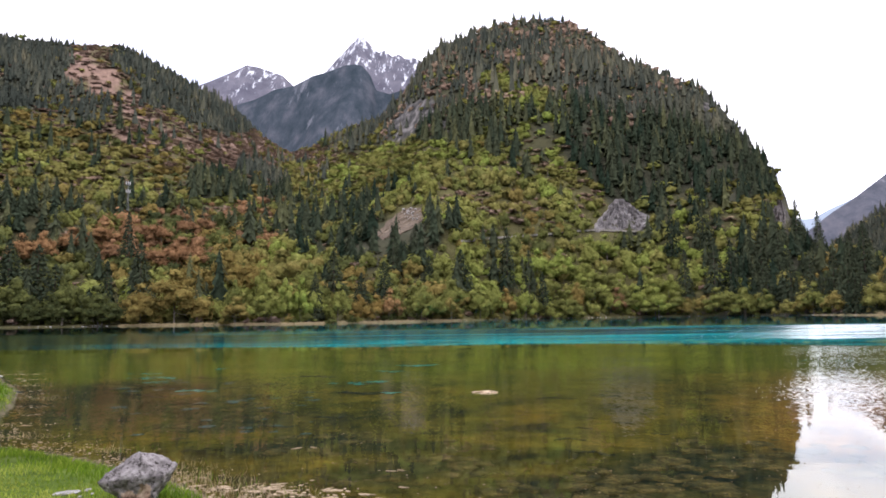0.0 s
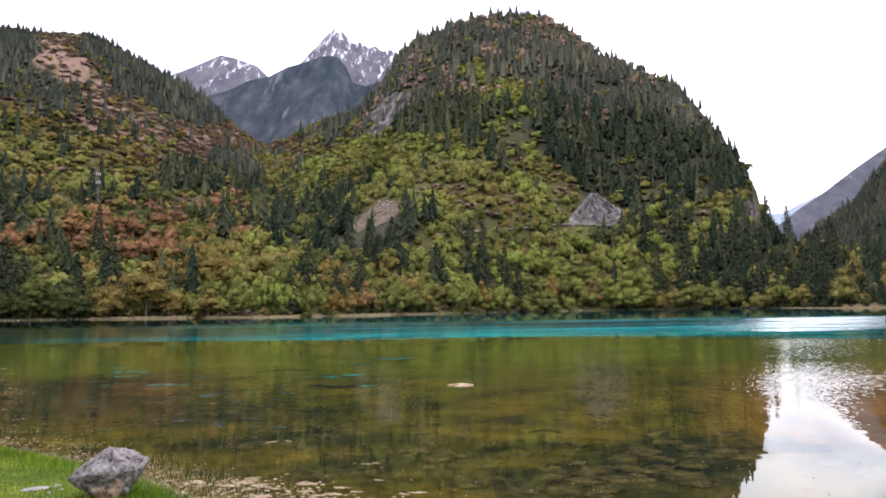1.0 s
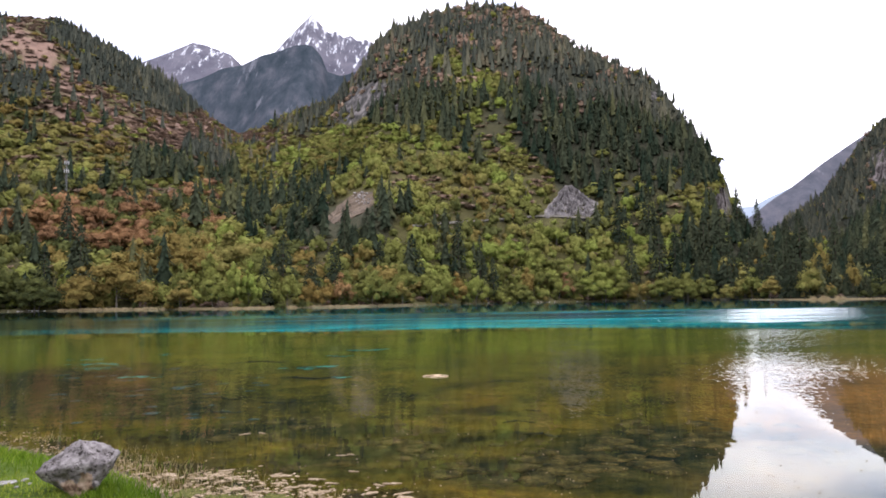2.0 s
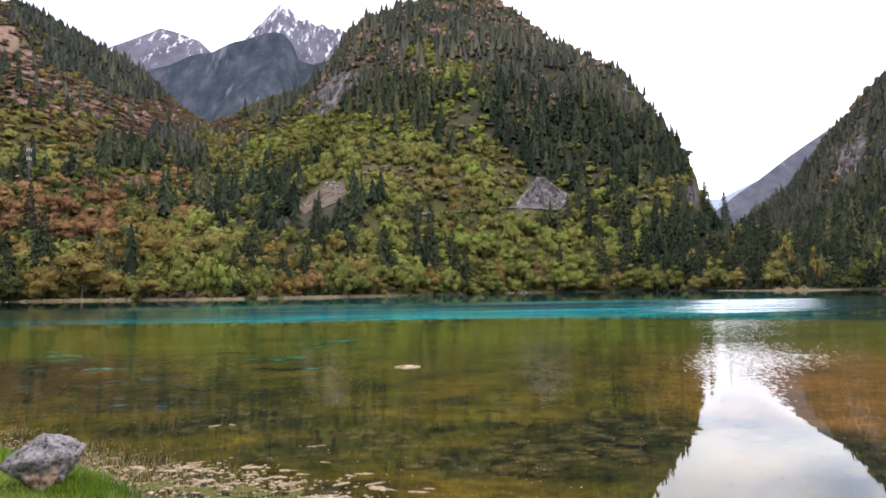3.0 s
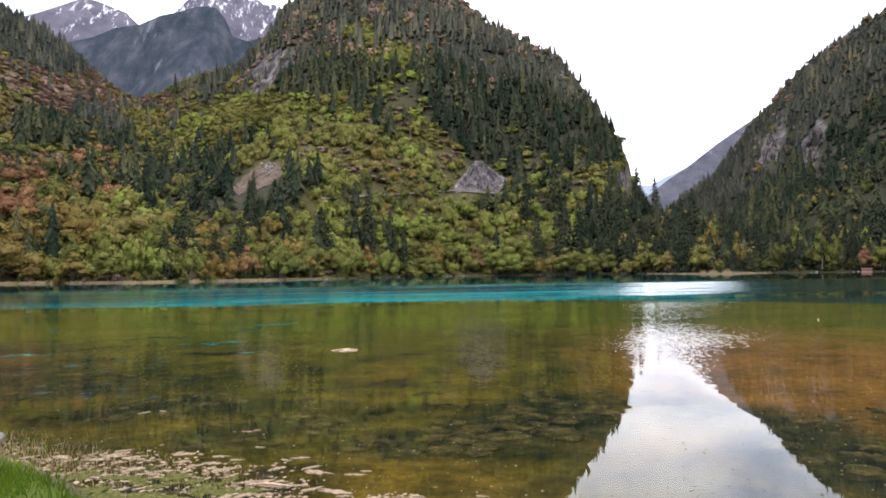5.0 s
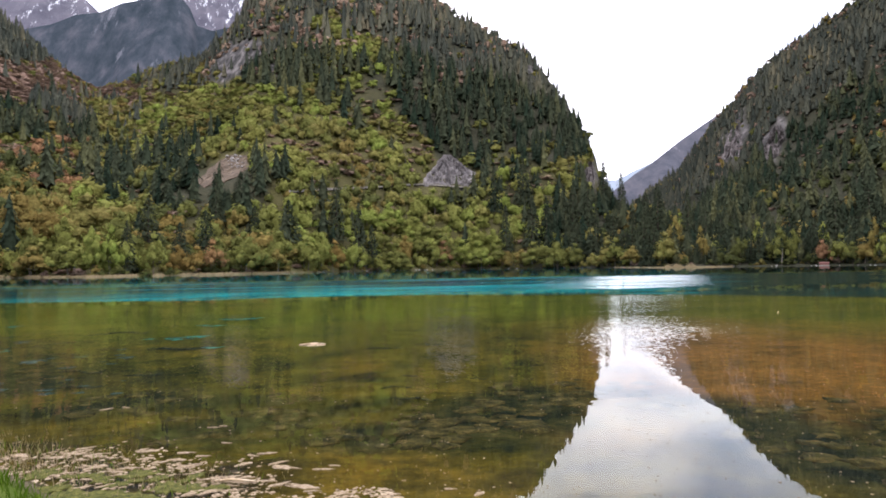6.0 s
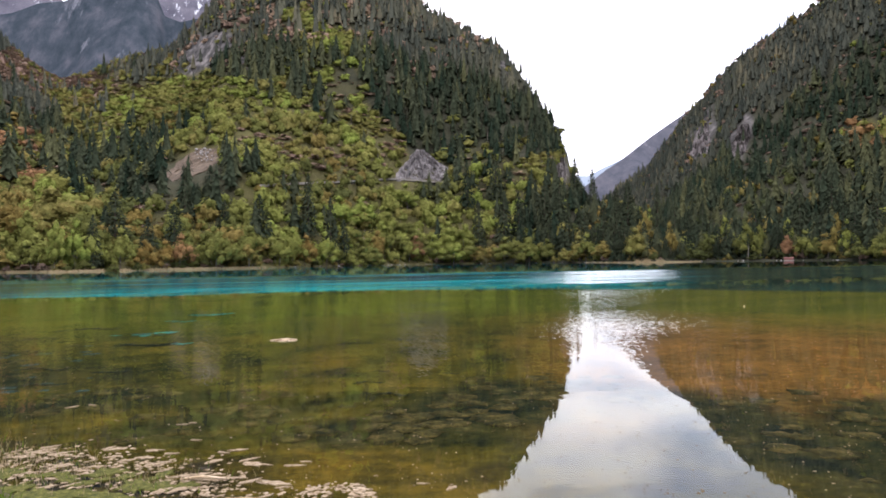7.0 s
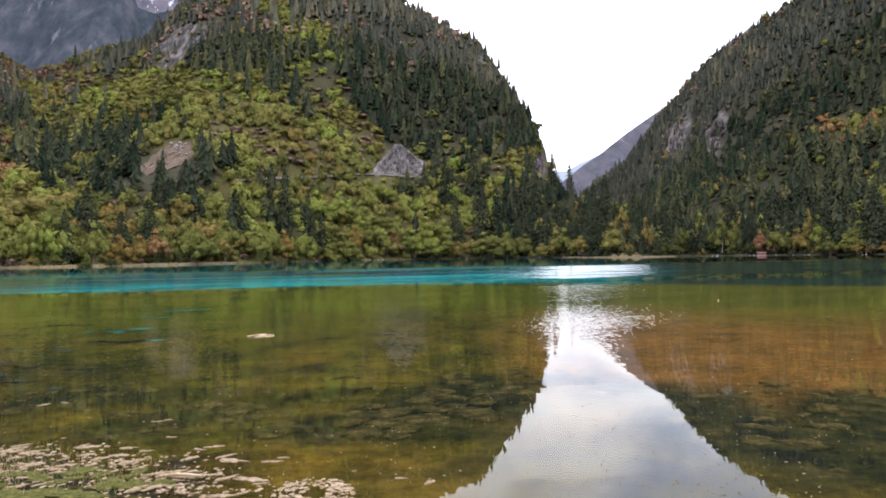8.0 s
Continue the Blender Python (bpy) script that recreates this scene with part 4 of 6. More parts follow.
# beyond 620 m the needles carry the painted haze
forest("hazed_conifers", M_HAZED_CONIFER, "grey-green conifer forest covering the upper slopes, paled by painted haze", "conifer forest", ((FAR_CONIFERS, P[~a], hh[~a], ww[~a], tt[~a]),))

x, y, z, az, el, r, up_slope = scatter(5.25, 8)
wx, wy = grid_noise(x, y, 60, 7, 3) * 1.0, grid_noise(x, y, 60, 8, 3) * 0.7
kind = stand_kind(az, el, wx, wy, x, y, 0.9)
free = clear_of(az, el)
for k, name, mat, label in ((1, "spring_green_woods", M_GREEN, "fresh green broadleaf scrub and trees on the slopes"), (2, "olive_woods", M_OLIVE, "yellow-olive budding scrub on the slopes"),
                            (3, "rust_woods", M_RUST, "rust-brown budding broadleaf trees on the slopes"), (4, "bare_brush", M_BROWN, "brown leafless brush on the slopes")):
    pick = free & (kind == k)
    P, dist, e = np.stack([x, y, z], 1)[pick], r[pick], el[pick]
    n = len(P)
    low = dist < 480
    bearing = az[pick]
    high_woods = (dist > 600) & ((bearing > -6) & (e > 15) | (bearing > 30))
    ww = np.where(low, np.clip(rng.lognormal(2.15, 0.34, n), 4.5, 15), np.clip(rng.lognormal(2.3, 0.34, n), 5, 18))
    hh = ww * rng.uniform(0.75, 1.15, n) * np.where(low, 1.0, 0.62) * np.where((k == 4) & ~high_woods, 0.40, 0.95) * np.where(high_woods & (bearing < 30), 1.3, 1.0)
    ww = ww * np.where(bearing > 30, 0.8, 1.0)
    P[:, 2] -= 0.16 * hh
    dim = np.where((bearing > 28) & (bearing < 47), -0.22, 0.0) + np.where((bearing < -20) & (e > 8.5), -0.05, 0.0) + np.where((bearing < -6) & (k == 4), 0.12, 0.0) + np.where((bearing > -16) & (bearing < 27) & (e < 5) & (k == 1), 0.15, 0.0) + np.where((bearing > 1) & (bearing < 13) & (e > 14.5), 0.2, 0.0) + np.where((bearing > -10) & (bearing < 14) & (e > 8) & (e < 14.5), 0.25, 0.0) + np.where(high_woods & (k == 4), 0.12, 0.0)
    tt = np.clip(rng.normal(0.58 if k == 2 else 0.46, 0.09, n) + 0.35 * grid_noise(P[:, 0], P[:, 1], 40, 78, 2) + dim, 0.32 if k == 2 else 0.0, 1)
    shapes = (FAR_BRUSH, FAR_BRUSH) if k == 4 else (NEAR_BROAD, FAR_BROAD)
    forest(name, mat, label, "woodland", ((shapes[0], P[low], hh[low], ww[low], tt[low]), (shapes[1], P[~low], hh[~low], ww[~low], tt[~low])))


# ---------------------------------------------------------------- trees along the shore
def shore_conifer_meshes(seed):
    """Trunk and crown of a spruce, 1 m high: whorls of drooping boughs."""
    r = np.random.default_rng(seed)
    tv, tf = tube([(0, 0, -0.04), (0, 0, 0.5), (0, 0, 0.97)], [0.018, 0.011, 0.002], 6)
    trunk = mesh_of("trunk", tv, np.array(tf), M_BARK)
    n = 1050
    u = r.uniform(0, 1, n) ** 1.25
    tier = (u * 15 + r.uniform(0, 0.35)) % 1.0
    reach = (0.215 * (1 - u) ** 0.75 + 0.012) * (1.12 - 0.42 * tier)
    th = r.uniform(0, 2 * np.pi, n)
    lobe = 1 + 0.16 * np.sin(5 * th + 31 * np.floor(u * 15))
    q = reach * lobe * r.uniform(0.25, 1.05, n) ** 0.55
    c = np.stack([q * np.cos(th), q * np.sin(th), 0.11 + 0.875 * u - 0.32 * q + r.normal(0, 0.006, n)], 1)
    nrm = np.stack([np.cos(th) * 0.75, np.sin(th) * 0.75, np.full(n, 0.8)], 1) + r.normal(0, 0.42, (n, 3))
    nrm /= np.linalg.norm(nrm, axis=1, keepdims=True)
    out = np.stack([np.cos(th), np.sin(th), np.full(n, -0.55)], 1)
    side = np.cross(nrm, out)
    side /= np.linalg.norm(side, axis=1, keepdims=True)
    run = np.cross(side, nrm)
    sz = (0.034 * (1 - 0.55 * u) * r.uniform(0.6, 1.3, n))[:, None]
    p = [c - run * sz, c + side * sz * 0.55 - nrm * sz * 0.2, c + run * sz * 1.1 - nrm * sz * 0.25, c - side * sz * 0.55 - nrm * sz * 0.2]
    form = unit(np.stack([np.cos(th), np.sin(th), np.full(n, 0.8)], 1) + r.normal(0, 0.22, (n, 3)))
    return trunk, (np.stack(p, 1).reshape(-1, 3).astype(np.float32), tris(np.arange(n * 4).reshape(-1, 4)), np.repeat(form, 4, axis=0))


def shore_broadleaf_meshes(seed, dense="tree"):
    """Trunk with limbs and crown of a broadleaf tree, 1 m high and about 1 m across."""
    r = np.random.default_rng(seed)
    lobes, limbs = [], []
    stems = r.integers(1, 4)
    for k in range(13):
        th, q = r.uniform(0, 6.3), 0.40 * r.uniform(0, 1) ** 0.6
        zc = 0.14 + 0.66 * (1 - (q / 0.46) ** 2) * (r.uniform(0.7, 1.0) if k % 3 else r.uniform(0.1, 0.7))
        lobes.append((q * math.cos(th), q * math.sin(th), zc, r.uniform(0.13, 0.22), r.uniform(0.11, 0.17)))
    lobes.append((0, 0, 0.86, 0.15, 0.12))
    lobes.append((0.02, 0, 0.5, 0.28, 0.28))
    for k in range(stems):
        th = r.uniform(0, 6.3)
        b = np.array([0.05 * math.cos(th), 0.05 * math.sin(th), 0]) if stems > 1 else np.zeros(3)
        limbs.append(tube([b + (0, 0, -0.05), b * 1.6 + (0, 0, 0.25), b * 2.4 + (r.normal(0, 0.02), r.normal(0, 0.02), 0.62)], [0.013, 0.009, 0.004], 5))
    for lx, ly, lz, *_ in lobes[:8]:
        limbs.append(tube([(0, 0, 0.15 + 0.25 * lz), (lx * 0.5, ly * 0.5, lz * 0.8), (lx, ly, lz)], [0.006, 0.004, 0.002], 4))
    trunk = mesh_of("trunk", *joined(limbs), M_PALE_BARK)
    v, f, form = lumps(r, lobes, 1, 0.66, 0.2)
    lv, lf, lform = leaf_cloud(r, lobes, *{"grove": (1800, 0.020), "tree": (820, 0.027), "bush": (300, 0.042)}[dense])
    return trunk, (*joined([(v, f), (lv, lf)]), np.concatenate([form, lform]))


CONIFER_SHAPES = [shore_conifer_meshes(300 + k) for k in range(4)]
BROAD_SHAPES = [shore_broadleaf_meshes(400 + k) for k in range(6)]
GROVE_SHAPES = [shore_broadleaf_meshes(430 + k, "grove") for k in range(3)]
BUSH_SHAPES = [shore_broadleaf_meshes(450 + k, "bush") for k in range(5)]
LEAVES = {"conifer": M_CONIFER, "green": M_GREEN, "olive": M_OLIVE, "rust": M_RUST, "brown": M_BROWN}
CROWNS = {}


def crown_mesh(shapes, k, kind, tint):
    key = (kind, k, round(tint * 4), len(shapes))
    if key not in CROWNS:
        v, f, form = shapes[k][1]
        CROWNS[key] = mesh_of("crown", v, f, LEAVES[kind], np.clip(tint + rng.uniform(-0.12, 0.12, len(v) // 4 + 1).repeat(4)[:len(v)], 0, 1), crown=form)
    return CROWNS[key]


def tree(name, kind, x, y, z, high, wide, tint, label, category, group):
    shapes = CONIFER_SHAPES if kind == "conifer" else GROVE_SHAPES if wide > 15 else BUSH_SHAPES if name == "waterside_bush" else BROAD_SHAPES
    k = int(rng.integers(0, len(shapes)))
    root = new(name)
    root.matrix_basis = pose(x, y, z - 0.2, 0, 0, rng.uniform(0, 360)) @ Matrix.Diagonal((wide, wide, high, 1))
    part("trunk", shapes[k][0], root)
    part("crown", crown_mesh(shapes, k, kind, tint), root)
    return tagged(root, label, category, group)


def standing(az, el, back, cap):
    """Foot of a tree a way behind the shore, further up the slope where it would grow too tall, and its height."""
    first = float(knots(SHORE, az, 1)) + back
    rr = np.linspace(first, first + 420, 700)
    zz = land(rr * math.sin(radians(az)), rr * math.cos(radians(az)))[0]
    need = EYE + rr * math.tan(radians(el)) - zz
    ok = np.nonzero(need <= cap)[0]
    i = int(ok[0]) if len(ok) else 0
    p = polar(az, float(rr[i]))
    return p.x, p.y, float(zz[i]), float(np.clip(need[i], 2.5, cap)), float(rr[i])


# spruces: bearing, height angle of the top, breadth in degrees, metres behind the shore
SPRUCES_WEST = ((-32.7, 6.0, 2.2, 40), (-30.9, 5.7, 2.6, 24), (-29.8, 4.3, 2.0, 15), (-26.4, 4.6, 1.6, 20), (-25.0, 8.4, 1.5, 70), (-24.1, 6.2, 2.1, 28), (-10.7, 3.9, 1.4, 10),
                (-9.2, 5.7, 2.1, 40), (-6.9, 3.8, 2.2, 25), (-5.0, 4.8, 2.1, 34), (-4.2, 7.6, 0.8, 60), (-2.3, 7.9, 1.7, 75), (-1.2, 5.2, 1.9, 40), (1.5, 5.7, 2.0, 32), (5.4, 7.5, 1.4, 30), (7.2, 5.5, 1.5, 18), (8.3, 3.6, 1.4, 10))
SPRUCES_MID = ((18.7, 8.5, 1.1, 60), (19.6, 5.1, 1.3, 25), (21.1, 9.0, 1.5, 60), (21.8, 5.9, 1.6, 25), (23.0, 5.8, 1.3, 35), (25.2, 6.5, 1.5, 50), (25.5, 3.5, 1.5, 14), (26.4, 6.9, 1.4, 55),
               (27.1, 4.7, 1.4, 15), (27.7, 8.5, 1.1, 60), (28.4, 4.2, 1.5, 20), (29.1, 7.5, 0.9, 45), (29.9, 4.5, 1.5, 20), (31.0, 5.9, 1.1, 45), (31.6, 3.2, 1.5, 10), (31.9, 6.5, 1.5, 50))
SPRUCES_EAST = ((30.8, 4.6, 1.0, 30), (31.2, 2.9, 1.2, 8), (34.2, 5.9, 1.0, 50), (35.5, 4.6, 1.3, 55), (36.6, 3.9, 1.4, 40), (37.6, 4.6, 1.3, 50), (38.7, 2.5, 1.1, 14), (39.3, 2.7, 1.1, 8), (41.4, 4.2, 1.6, 45),
                (43.0, 3.2, 1.6, 25), (44.4, 4.9, 1.6, 55), (45.7, 3.1, 1.7, 28), (46.5, 5.6, 1.6, 70), (47.2, 4.5, 1.5, 14), (47.9, 3.4, 1.7, 20), (49.3, 4.6, 1.9, 35), (50.9, 4.7, 2.1, 10))
for row in SPRUCES_WEST + SPRUCES_MID + SPRUCES_EAST:
    az, el, breadth, back = row
    x, y, z, high, dist = standing(az, el, back, 32.0)
    wide = min(dist * math.tan(radians(breadth)) * 2.9, high * 1.45)
    tree("spruce_tree", "conifer", x, y, z, high, max(wide, high * 0.8), float(rng.uniform(0.1, 0.55)), "tall dark green spruce standing among the shore woods", "conifer", "spruces by the shore")

# single spruces on the open slopes: bearing and height angle of the foot, height in degrees
LONE_SPRUCES = ((-32.6, 11.3, 1.6), (-31.7, 12.4, 1.5), (-31.3, 13.0, 1.9), (-30.5, 12.4, 2.2), (-29.3, 12.3, 1.3), (-30.6, 11.2, 1.1), (-27.8, 12.5, 1.7), (-27.3, 11.7, 2.0), (-26.7, 13.0, 1.3), (-25.9, 14.4, 2.4),
                (-25.2, 13.2, 1.6), (-24.5, 13.4, 1.8), (-15.7, 12.7, 1.7), (-16.5, 12.4, 1.2), (-11.3, 10.5, 1.5), (-3.5, 13.4, 1.6), (-3.9, 10.7, 1.3), (-6.9, 8.7, 2.0), (-9.2, 7.9, 2.1), (-5.5, 9.0, 1.4))
LONE_SPRUCES_HIGH = ((-6.1, 13.8, 1.2), (-7.8, 14.1, 1.8), (-9.9, 14.1, 1.6), (-6.8, 15.4, 1.4), (-11.6, 7.1, 2.1), (-12.5, 8.9, 1.3), (-13.6, 9.9, 1.6), (-15.0, 11.3, 1.6), (-15.0, 8.8, 1.4), (2.4, 14.1, 1.1))
LONE_SHAPES = [far_conifer(140 + k, 90, 0.7) for k in range(5)]
LONE_CROWNS = [mesh_of("crown", v, f, M_CONIFER, np.full(len(v), 0.15 + 0.08 * k), crown=form) for k, (v, f, form) in enumerate(LONE_SHAPES)]
LONE_TRUNK = CONIFER_SHAPES[0][0]
for k, (az, el, high) in enumerate(LONE_SPRUCES + LONE_SPRUCES_HIGH):
    p = along(az, el)
    high = math.hypot(p.x, p.y) * math.tan(radians(high)) * 1.1
    root = new("slope_spruce")
    root.matrix_basis = Matrix.Translation((p.x, p.y, p.z - 0.4)) @ pose(0, 0, 0, 0, 0, 77 * k) @ Matrix.Diagonal((high * 0.72, high * 0.72, high, 1))
    part("trunk", LONE_TRUNK, root)
    part("crown", LONE_CROWNS[k % 5], root)
    tagged(root, "single dark green spruce standing among the slope scrub", "conifer", "single spruces on the slopes")

for k in range(44):
    az = float(rng.uniform(28.5, 54)) if k > 3 else float(rng.uniform(-35, -25))
    p = polar(az, float(knots(SHORE, az, 1)) + float(rng.uniform(5, 20)))
    high = float(rng.uniform(5, 17))
    tree("spruce_tree", "conifer", p.x, p.y, height(p.x, p.y), high, high * float(rng.uniform(0.9, 1.4)), float(rng.uniform(0.0, 0.5)), "young dark green spruce at the edge of the shore woods", "conifer", "spruces by the shore")

# broadleaf trees: bearing, height angle of the top, breadth in degrees, metres behind the shore, lightness of leaf
GREEN_WEST = ((-32.2, 3.4, 3.1, 10, 0.45), (-32.1, 1.6, 3.8, 5, 0.1), (-30.6, 2.0, 2.9, 6, 0.15), (-29.0, 3.7, 3.0, 8, 0.55), (-28.6, 1.6, 3.3, 4, 0.1), (-27.1, 2.9, 2.9, 6, 0.35), (-26.0, 2.0, 3.3, 6, 0.25),
              (-17.1, 3.4, 1.8, 10, 0.4), (-14.9, 4.3, 2.3, 12, 0.6), (-14.5, 2.5, 2.9, 6, 0.45), (-13.1, 3.6, 2.0, 9, 0.75), (-11.8, 3.7, 1.6, 8, 0.95), (-11.1, 4.8, 2.9, 14, 0.4), (-8.8, 3.1, 2.0, 8, 0.6), (-3.1, 3.3, 4.3, 6, 0.5), (-1.7, 2.8, 3.4, 8, 0.5))
GREEN_MID = ((0.7, 3.3, 3.0, 8, 0.6), (2.9, 2.8, 2.5, 8, 0.55), (4.1, 3.2, 2.5, 8, 0.7), (6.7, 2.8, 2.3, 7, 0.75), (7.9, 5.7, 3.0, 35, 0.95), (8.3, 1.5, 2.5, 5, 0.4), (9.7, 2.6, 3.0, 12, 0.6), (10.1, 1.5, 3.0, 5, 0.5), (10.7, 4.3, 3.0, 30, 0.85),
             (10.7, 5.2, 3.4, 38, 0.9), (12.9, 2.6, 3.0, 10, 0.6), (13.2, 4.0, 2.5, 25, 0.5), (13.5, 6.7, 2.5, 50, 0.8), (15.2, 2.5, 3.0, 12, 0.7), (15.6, 1.6, 3.9, 6, 0.5), (17.8, 3.3, 3.0, 12, 0.7), (18.2, 2.2, 3.4, 6, 0.7), (22.8, 2.3, 3.9, 8, 0.55), (24.6, 2.0, 3.0, 7, 0.5))
GREEN_EAST = ((33.6, 4.2, 1.3, 25, 0.7), (39.2, 3.3, 1.6, 14, 0.85), (43.6, 3.0, 1.5, 12, 0.85), (47.4, 2.9, 1.4, 12, 0.8), (28.6, 2.3, 1.7, 6, 0.55), (36.9, 1.4, 2.0, 6, 0.2), (37.8, 2.1, 1.6, 8, 0.3), (40.7, 2.7, 2.0, 10, 0.6), (41.6, 2.6, 1.4, 8, 0.65), (42.9, 0.8, 1.4, 4, 0.15), (44.7, 2.1, 1.8, 8, 0.5), (45.4, 1.5, 1.4, 6, 0.35), (48.6, 1.3, 2.2, 5, 0.5), (50.0, 2.3, 2.4, 10, 0.6))
OLIVE_ALL = ((-24.0, 3.1, 3.0, 6, 0.35), (-21.6, 4.3, 4.8, 8, 0.15), (-18.9, 5.9, 5.3, 24, 0.25), (-16.9, 2.0, 2.4, 5, 0.4), (-15.4, 5.7, 3.0, 18, 0.3), (-13.4, 6.0, 4.8, 20, 0.6), (-6.4, 2.2, 3.0, 6, 0.2), (-0.2, 1.9, 3.0, 5, 0.4), (5.2, 2.5, 2.0, 6, 0.3), (11.1, 2.8, 2.0, 10, 0.3))
OLIVE_EAST = ((20.3, 1.5, 2.5, 5, 0.4), (27.3, 1.3, 2.5, 4, 0.6), (27.9, 2.1, 2.0, 6, 0.7), (29.9, 1.6, 2.0, 4, 0.5), (32.4, 2.7, 2.5, 8, 0.7), (33.2, 4.0, 1.7, 35, 0.5), (35.1, 3.2, 1.1, 18, 0.7), (46.0, 1.8, 2.2, 8, 0.5), (46.8, 3.5, 1.2, 12, 0.6), (50.7, 0.8, 2.5, 4, 0.2))
RUST_ALL = ((-31.3, 6.7, 3.0, 60, 0.7), (-27.7, 7.7, 4.4, 75, 0.8), (-25.4, 6.7, 2.9, 60, 0.3), (-23.6, 8.2, 3.4, 115, 0.4), (-22.5, 6.6, 5.7, 60, 0.5), (-20.9, 6.3, 3.4, 45, 0.5), (-20.1, 8.6, 2.9, 125, 0.3), (-4.5, 2.6, 2.0, 6, 0.8), (14.3, 2.3, 2.0, 12, 0.3), (43.5, 1.7, 1.2, 3, 0.2))
for kind, rows, label in (("green", GREEN_WEST + GREEN_MID + GREEN_EAST, "broadleaf tree in fresh spring green by the lake shore"),
                          ("olive", OLIVE_ALL + OLIVE_EAST, "broadleaf tree with yellow-olive buds by the lake shore"), ("rust", RUST_ALL, "broadleaf tree with rust-red young leaves above the shore")):
    for az, el, breadth, back, tint in rows:
        # western greens tinted darker: darker leaf and deep shade painted together
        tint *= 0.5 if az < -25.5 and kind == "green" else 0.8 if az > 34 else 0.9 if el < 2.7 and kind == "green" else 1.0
        x, y, z, high, dist = standing(az, el, back, {"olive": 22.0, "green": 18.0, "rust": 16.0}[kind])
        wide = dist * math.tan(radians(breadth)) * 1.2
        high = min(high, wide * 2.4)
        count = max(1, math.ceil(wide / (high * 1.35)))
        for i in range(count):
            off = (i + 0.5) / count - 0.5
            a = az + breadth * off * 0.95
            d = dist + float(rng.uniform(-3, 5)) * (count > 1)
            q = polar(a, d)
            h = high * (1 if count == 1 else float(rng.uniform(0.8, 1.05)))
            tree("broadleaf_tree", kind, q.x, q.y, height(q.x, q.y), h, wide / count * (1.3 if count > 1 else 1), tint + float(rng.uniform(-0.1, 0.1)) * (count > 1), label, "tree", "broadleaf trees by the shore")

# low willows and brush fill the edge of the wood
for k in range(105):
    az = -35 + 89 * (k + float(rng.uniform(-0.6, 1.6))) / 105
    back = float(rng.uniform(2.5, 7))
    dist = float(knots(SHORE, az, 1)) + back
    p = polar(az, dist)
    high = float(rng.uniform(1.2, 4.0))
    kind = str(rng.choice(["green", "olive", "brown"], p=[0.5, 0.4, 0.1]))
    tree("waterside_bush", kind, p.x, p.y, height(p.x, p.y), high, high * float(rng.uniform(1.2, 1.9)), float(rng.uniform(0.0, 0.3)) * (0.25 if az > 34 else 1.3) + (0.32 if kind == "olive" else 0.0),
         {"green": "low green willow bush at the water's edge", "olive": "low olive bush at the water's edge", "brown": "low leafless brown bush at the water's edge"}[kind], "bush", "bushes at the water's edge")


# ---------------------------------------------------------------- bare rock, scar, road and mast on the slopes
def sheet_on_slope(left, right, els, nu, nv, proud, rough, seed):
    """A curved sheet lying on the slope between two edges (bearings by height angle), proud of the ground."""
    pts = np.zeros((nv, nu, 3))
    for i, v in enumerate(np.linspace(0, 1, nv)):
        el = els[0] + (els[1] - els[0]) * v
        a0, a1 = np.interp(v, np.linspace(0, 1, len(left)), left), np.interp(v, np.linspace(0, 1, len(right)), right)
        a0, a1 = a0 + 0.22 * noise.noise(Vector((v * 7, seed, 0))), a1 + 0.22 * noise.noise(Vector((v * 7, seed, 5)))
        for j, u in enumerate(np.linspace(0, 1, nu)):
            e = el + 0.12 * math.sin(u * 17 + seed) * (1 - v)
            p = along(a0 + (a1 - a0) * u, e)
            edge = min(u, 1 - u, v * 1.3, 1 - v) * 6
            lift = proud * min(1, edge + 0.05) + rough * noise.fractal(Vector((u * 9, v * 5, seed)), 0.5, 2.2, 7) * min(1, edge) - (0.8 if edge < 0.02 else 0)
            d = Vector((p.x, p.y, 0)).normalized()
            pts[i, j] = p - d * lift * 0.8 + Vector((0, 0, lift * 0.4))
    i, j = np.meshgrid(np.arange(nv - 1), np.arange(nu - 1), indexing="ij")
    q = np.stack([i * nu + j, i * nu + j + 1, (i + 1) * nu + j + 1, (i + 1) * nu + j], -1).reshape(-1, 4)
    return pts.reshape(-1, 3), q


v, q = sheet_on_slope((12.5, 12.9, 13.7, 14.5), (16.9, 17.3, 16.0, 15.0), (6.75, 9.35), 60, 40, 2.5, 4.5, 3)
tagged(new("rock_face", mesh_of("rock_face", v, q, M_CLIFF)), "bare grey limestone face above the road cut", "rock face", kind="structure")
for left, right, els, seed in (((36.6, 36.9, 37.3, 37.7), (38.2, 38.2, 38.2, 38.1), (8.0, 10.6), 13), ((39.5, 39.8, 40.1, 40.5), (40.7, 41.0, 41.2, 41.1), (7.8, 10.2), 17), ((26.2, 26.2, 26.5), (27.1, 27.0, 26.8), (6.7, 8.4), 21)):
    v, q = sheet_on_slope(left, right, els, 26, 26, 3.0, 7.0, seed)
    tagged(new("cliff_outcrop", mesh_of("cliff_outcrop", v, q, M_OUTCROP)), "pale pink-grey limestone outcrop among the conifers", "cliff", kind="structure")
v, q = sheet_on_slope((-6.2, -5.2, -4.4, -3.0), (-4.3, -2.6, -1.4, -1.3), (6.5, 9.2), 30, 26, 1.2, 1.0, 8)
tagged(new("earth_scar", mesh_of("earth_scar", v, q, M_EARTH, smooth=True)), "bare brown landslide scar on the slope", "landslide", kind="structure")


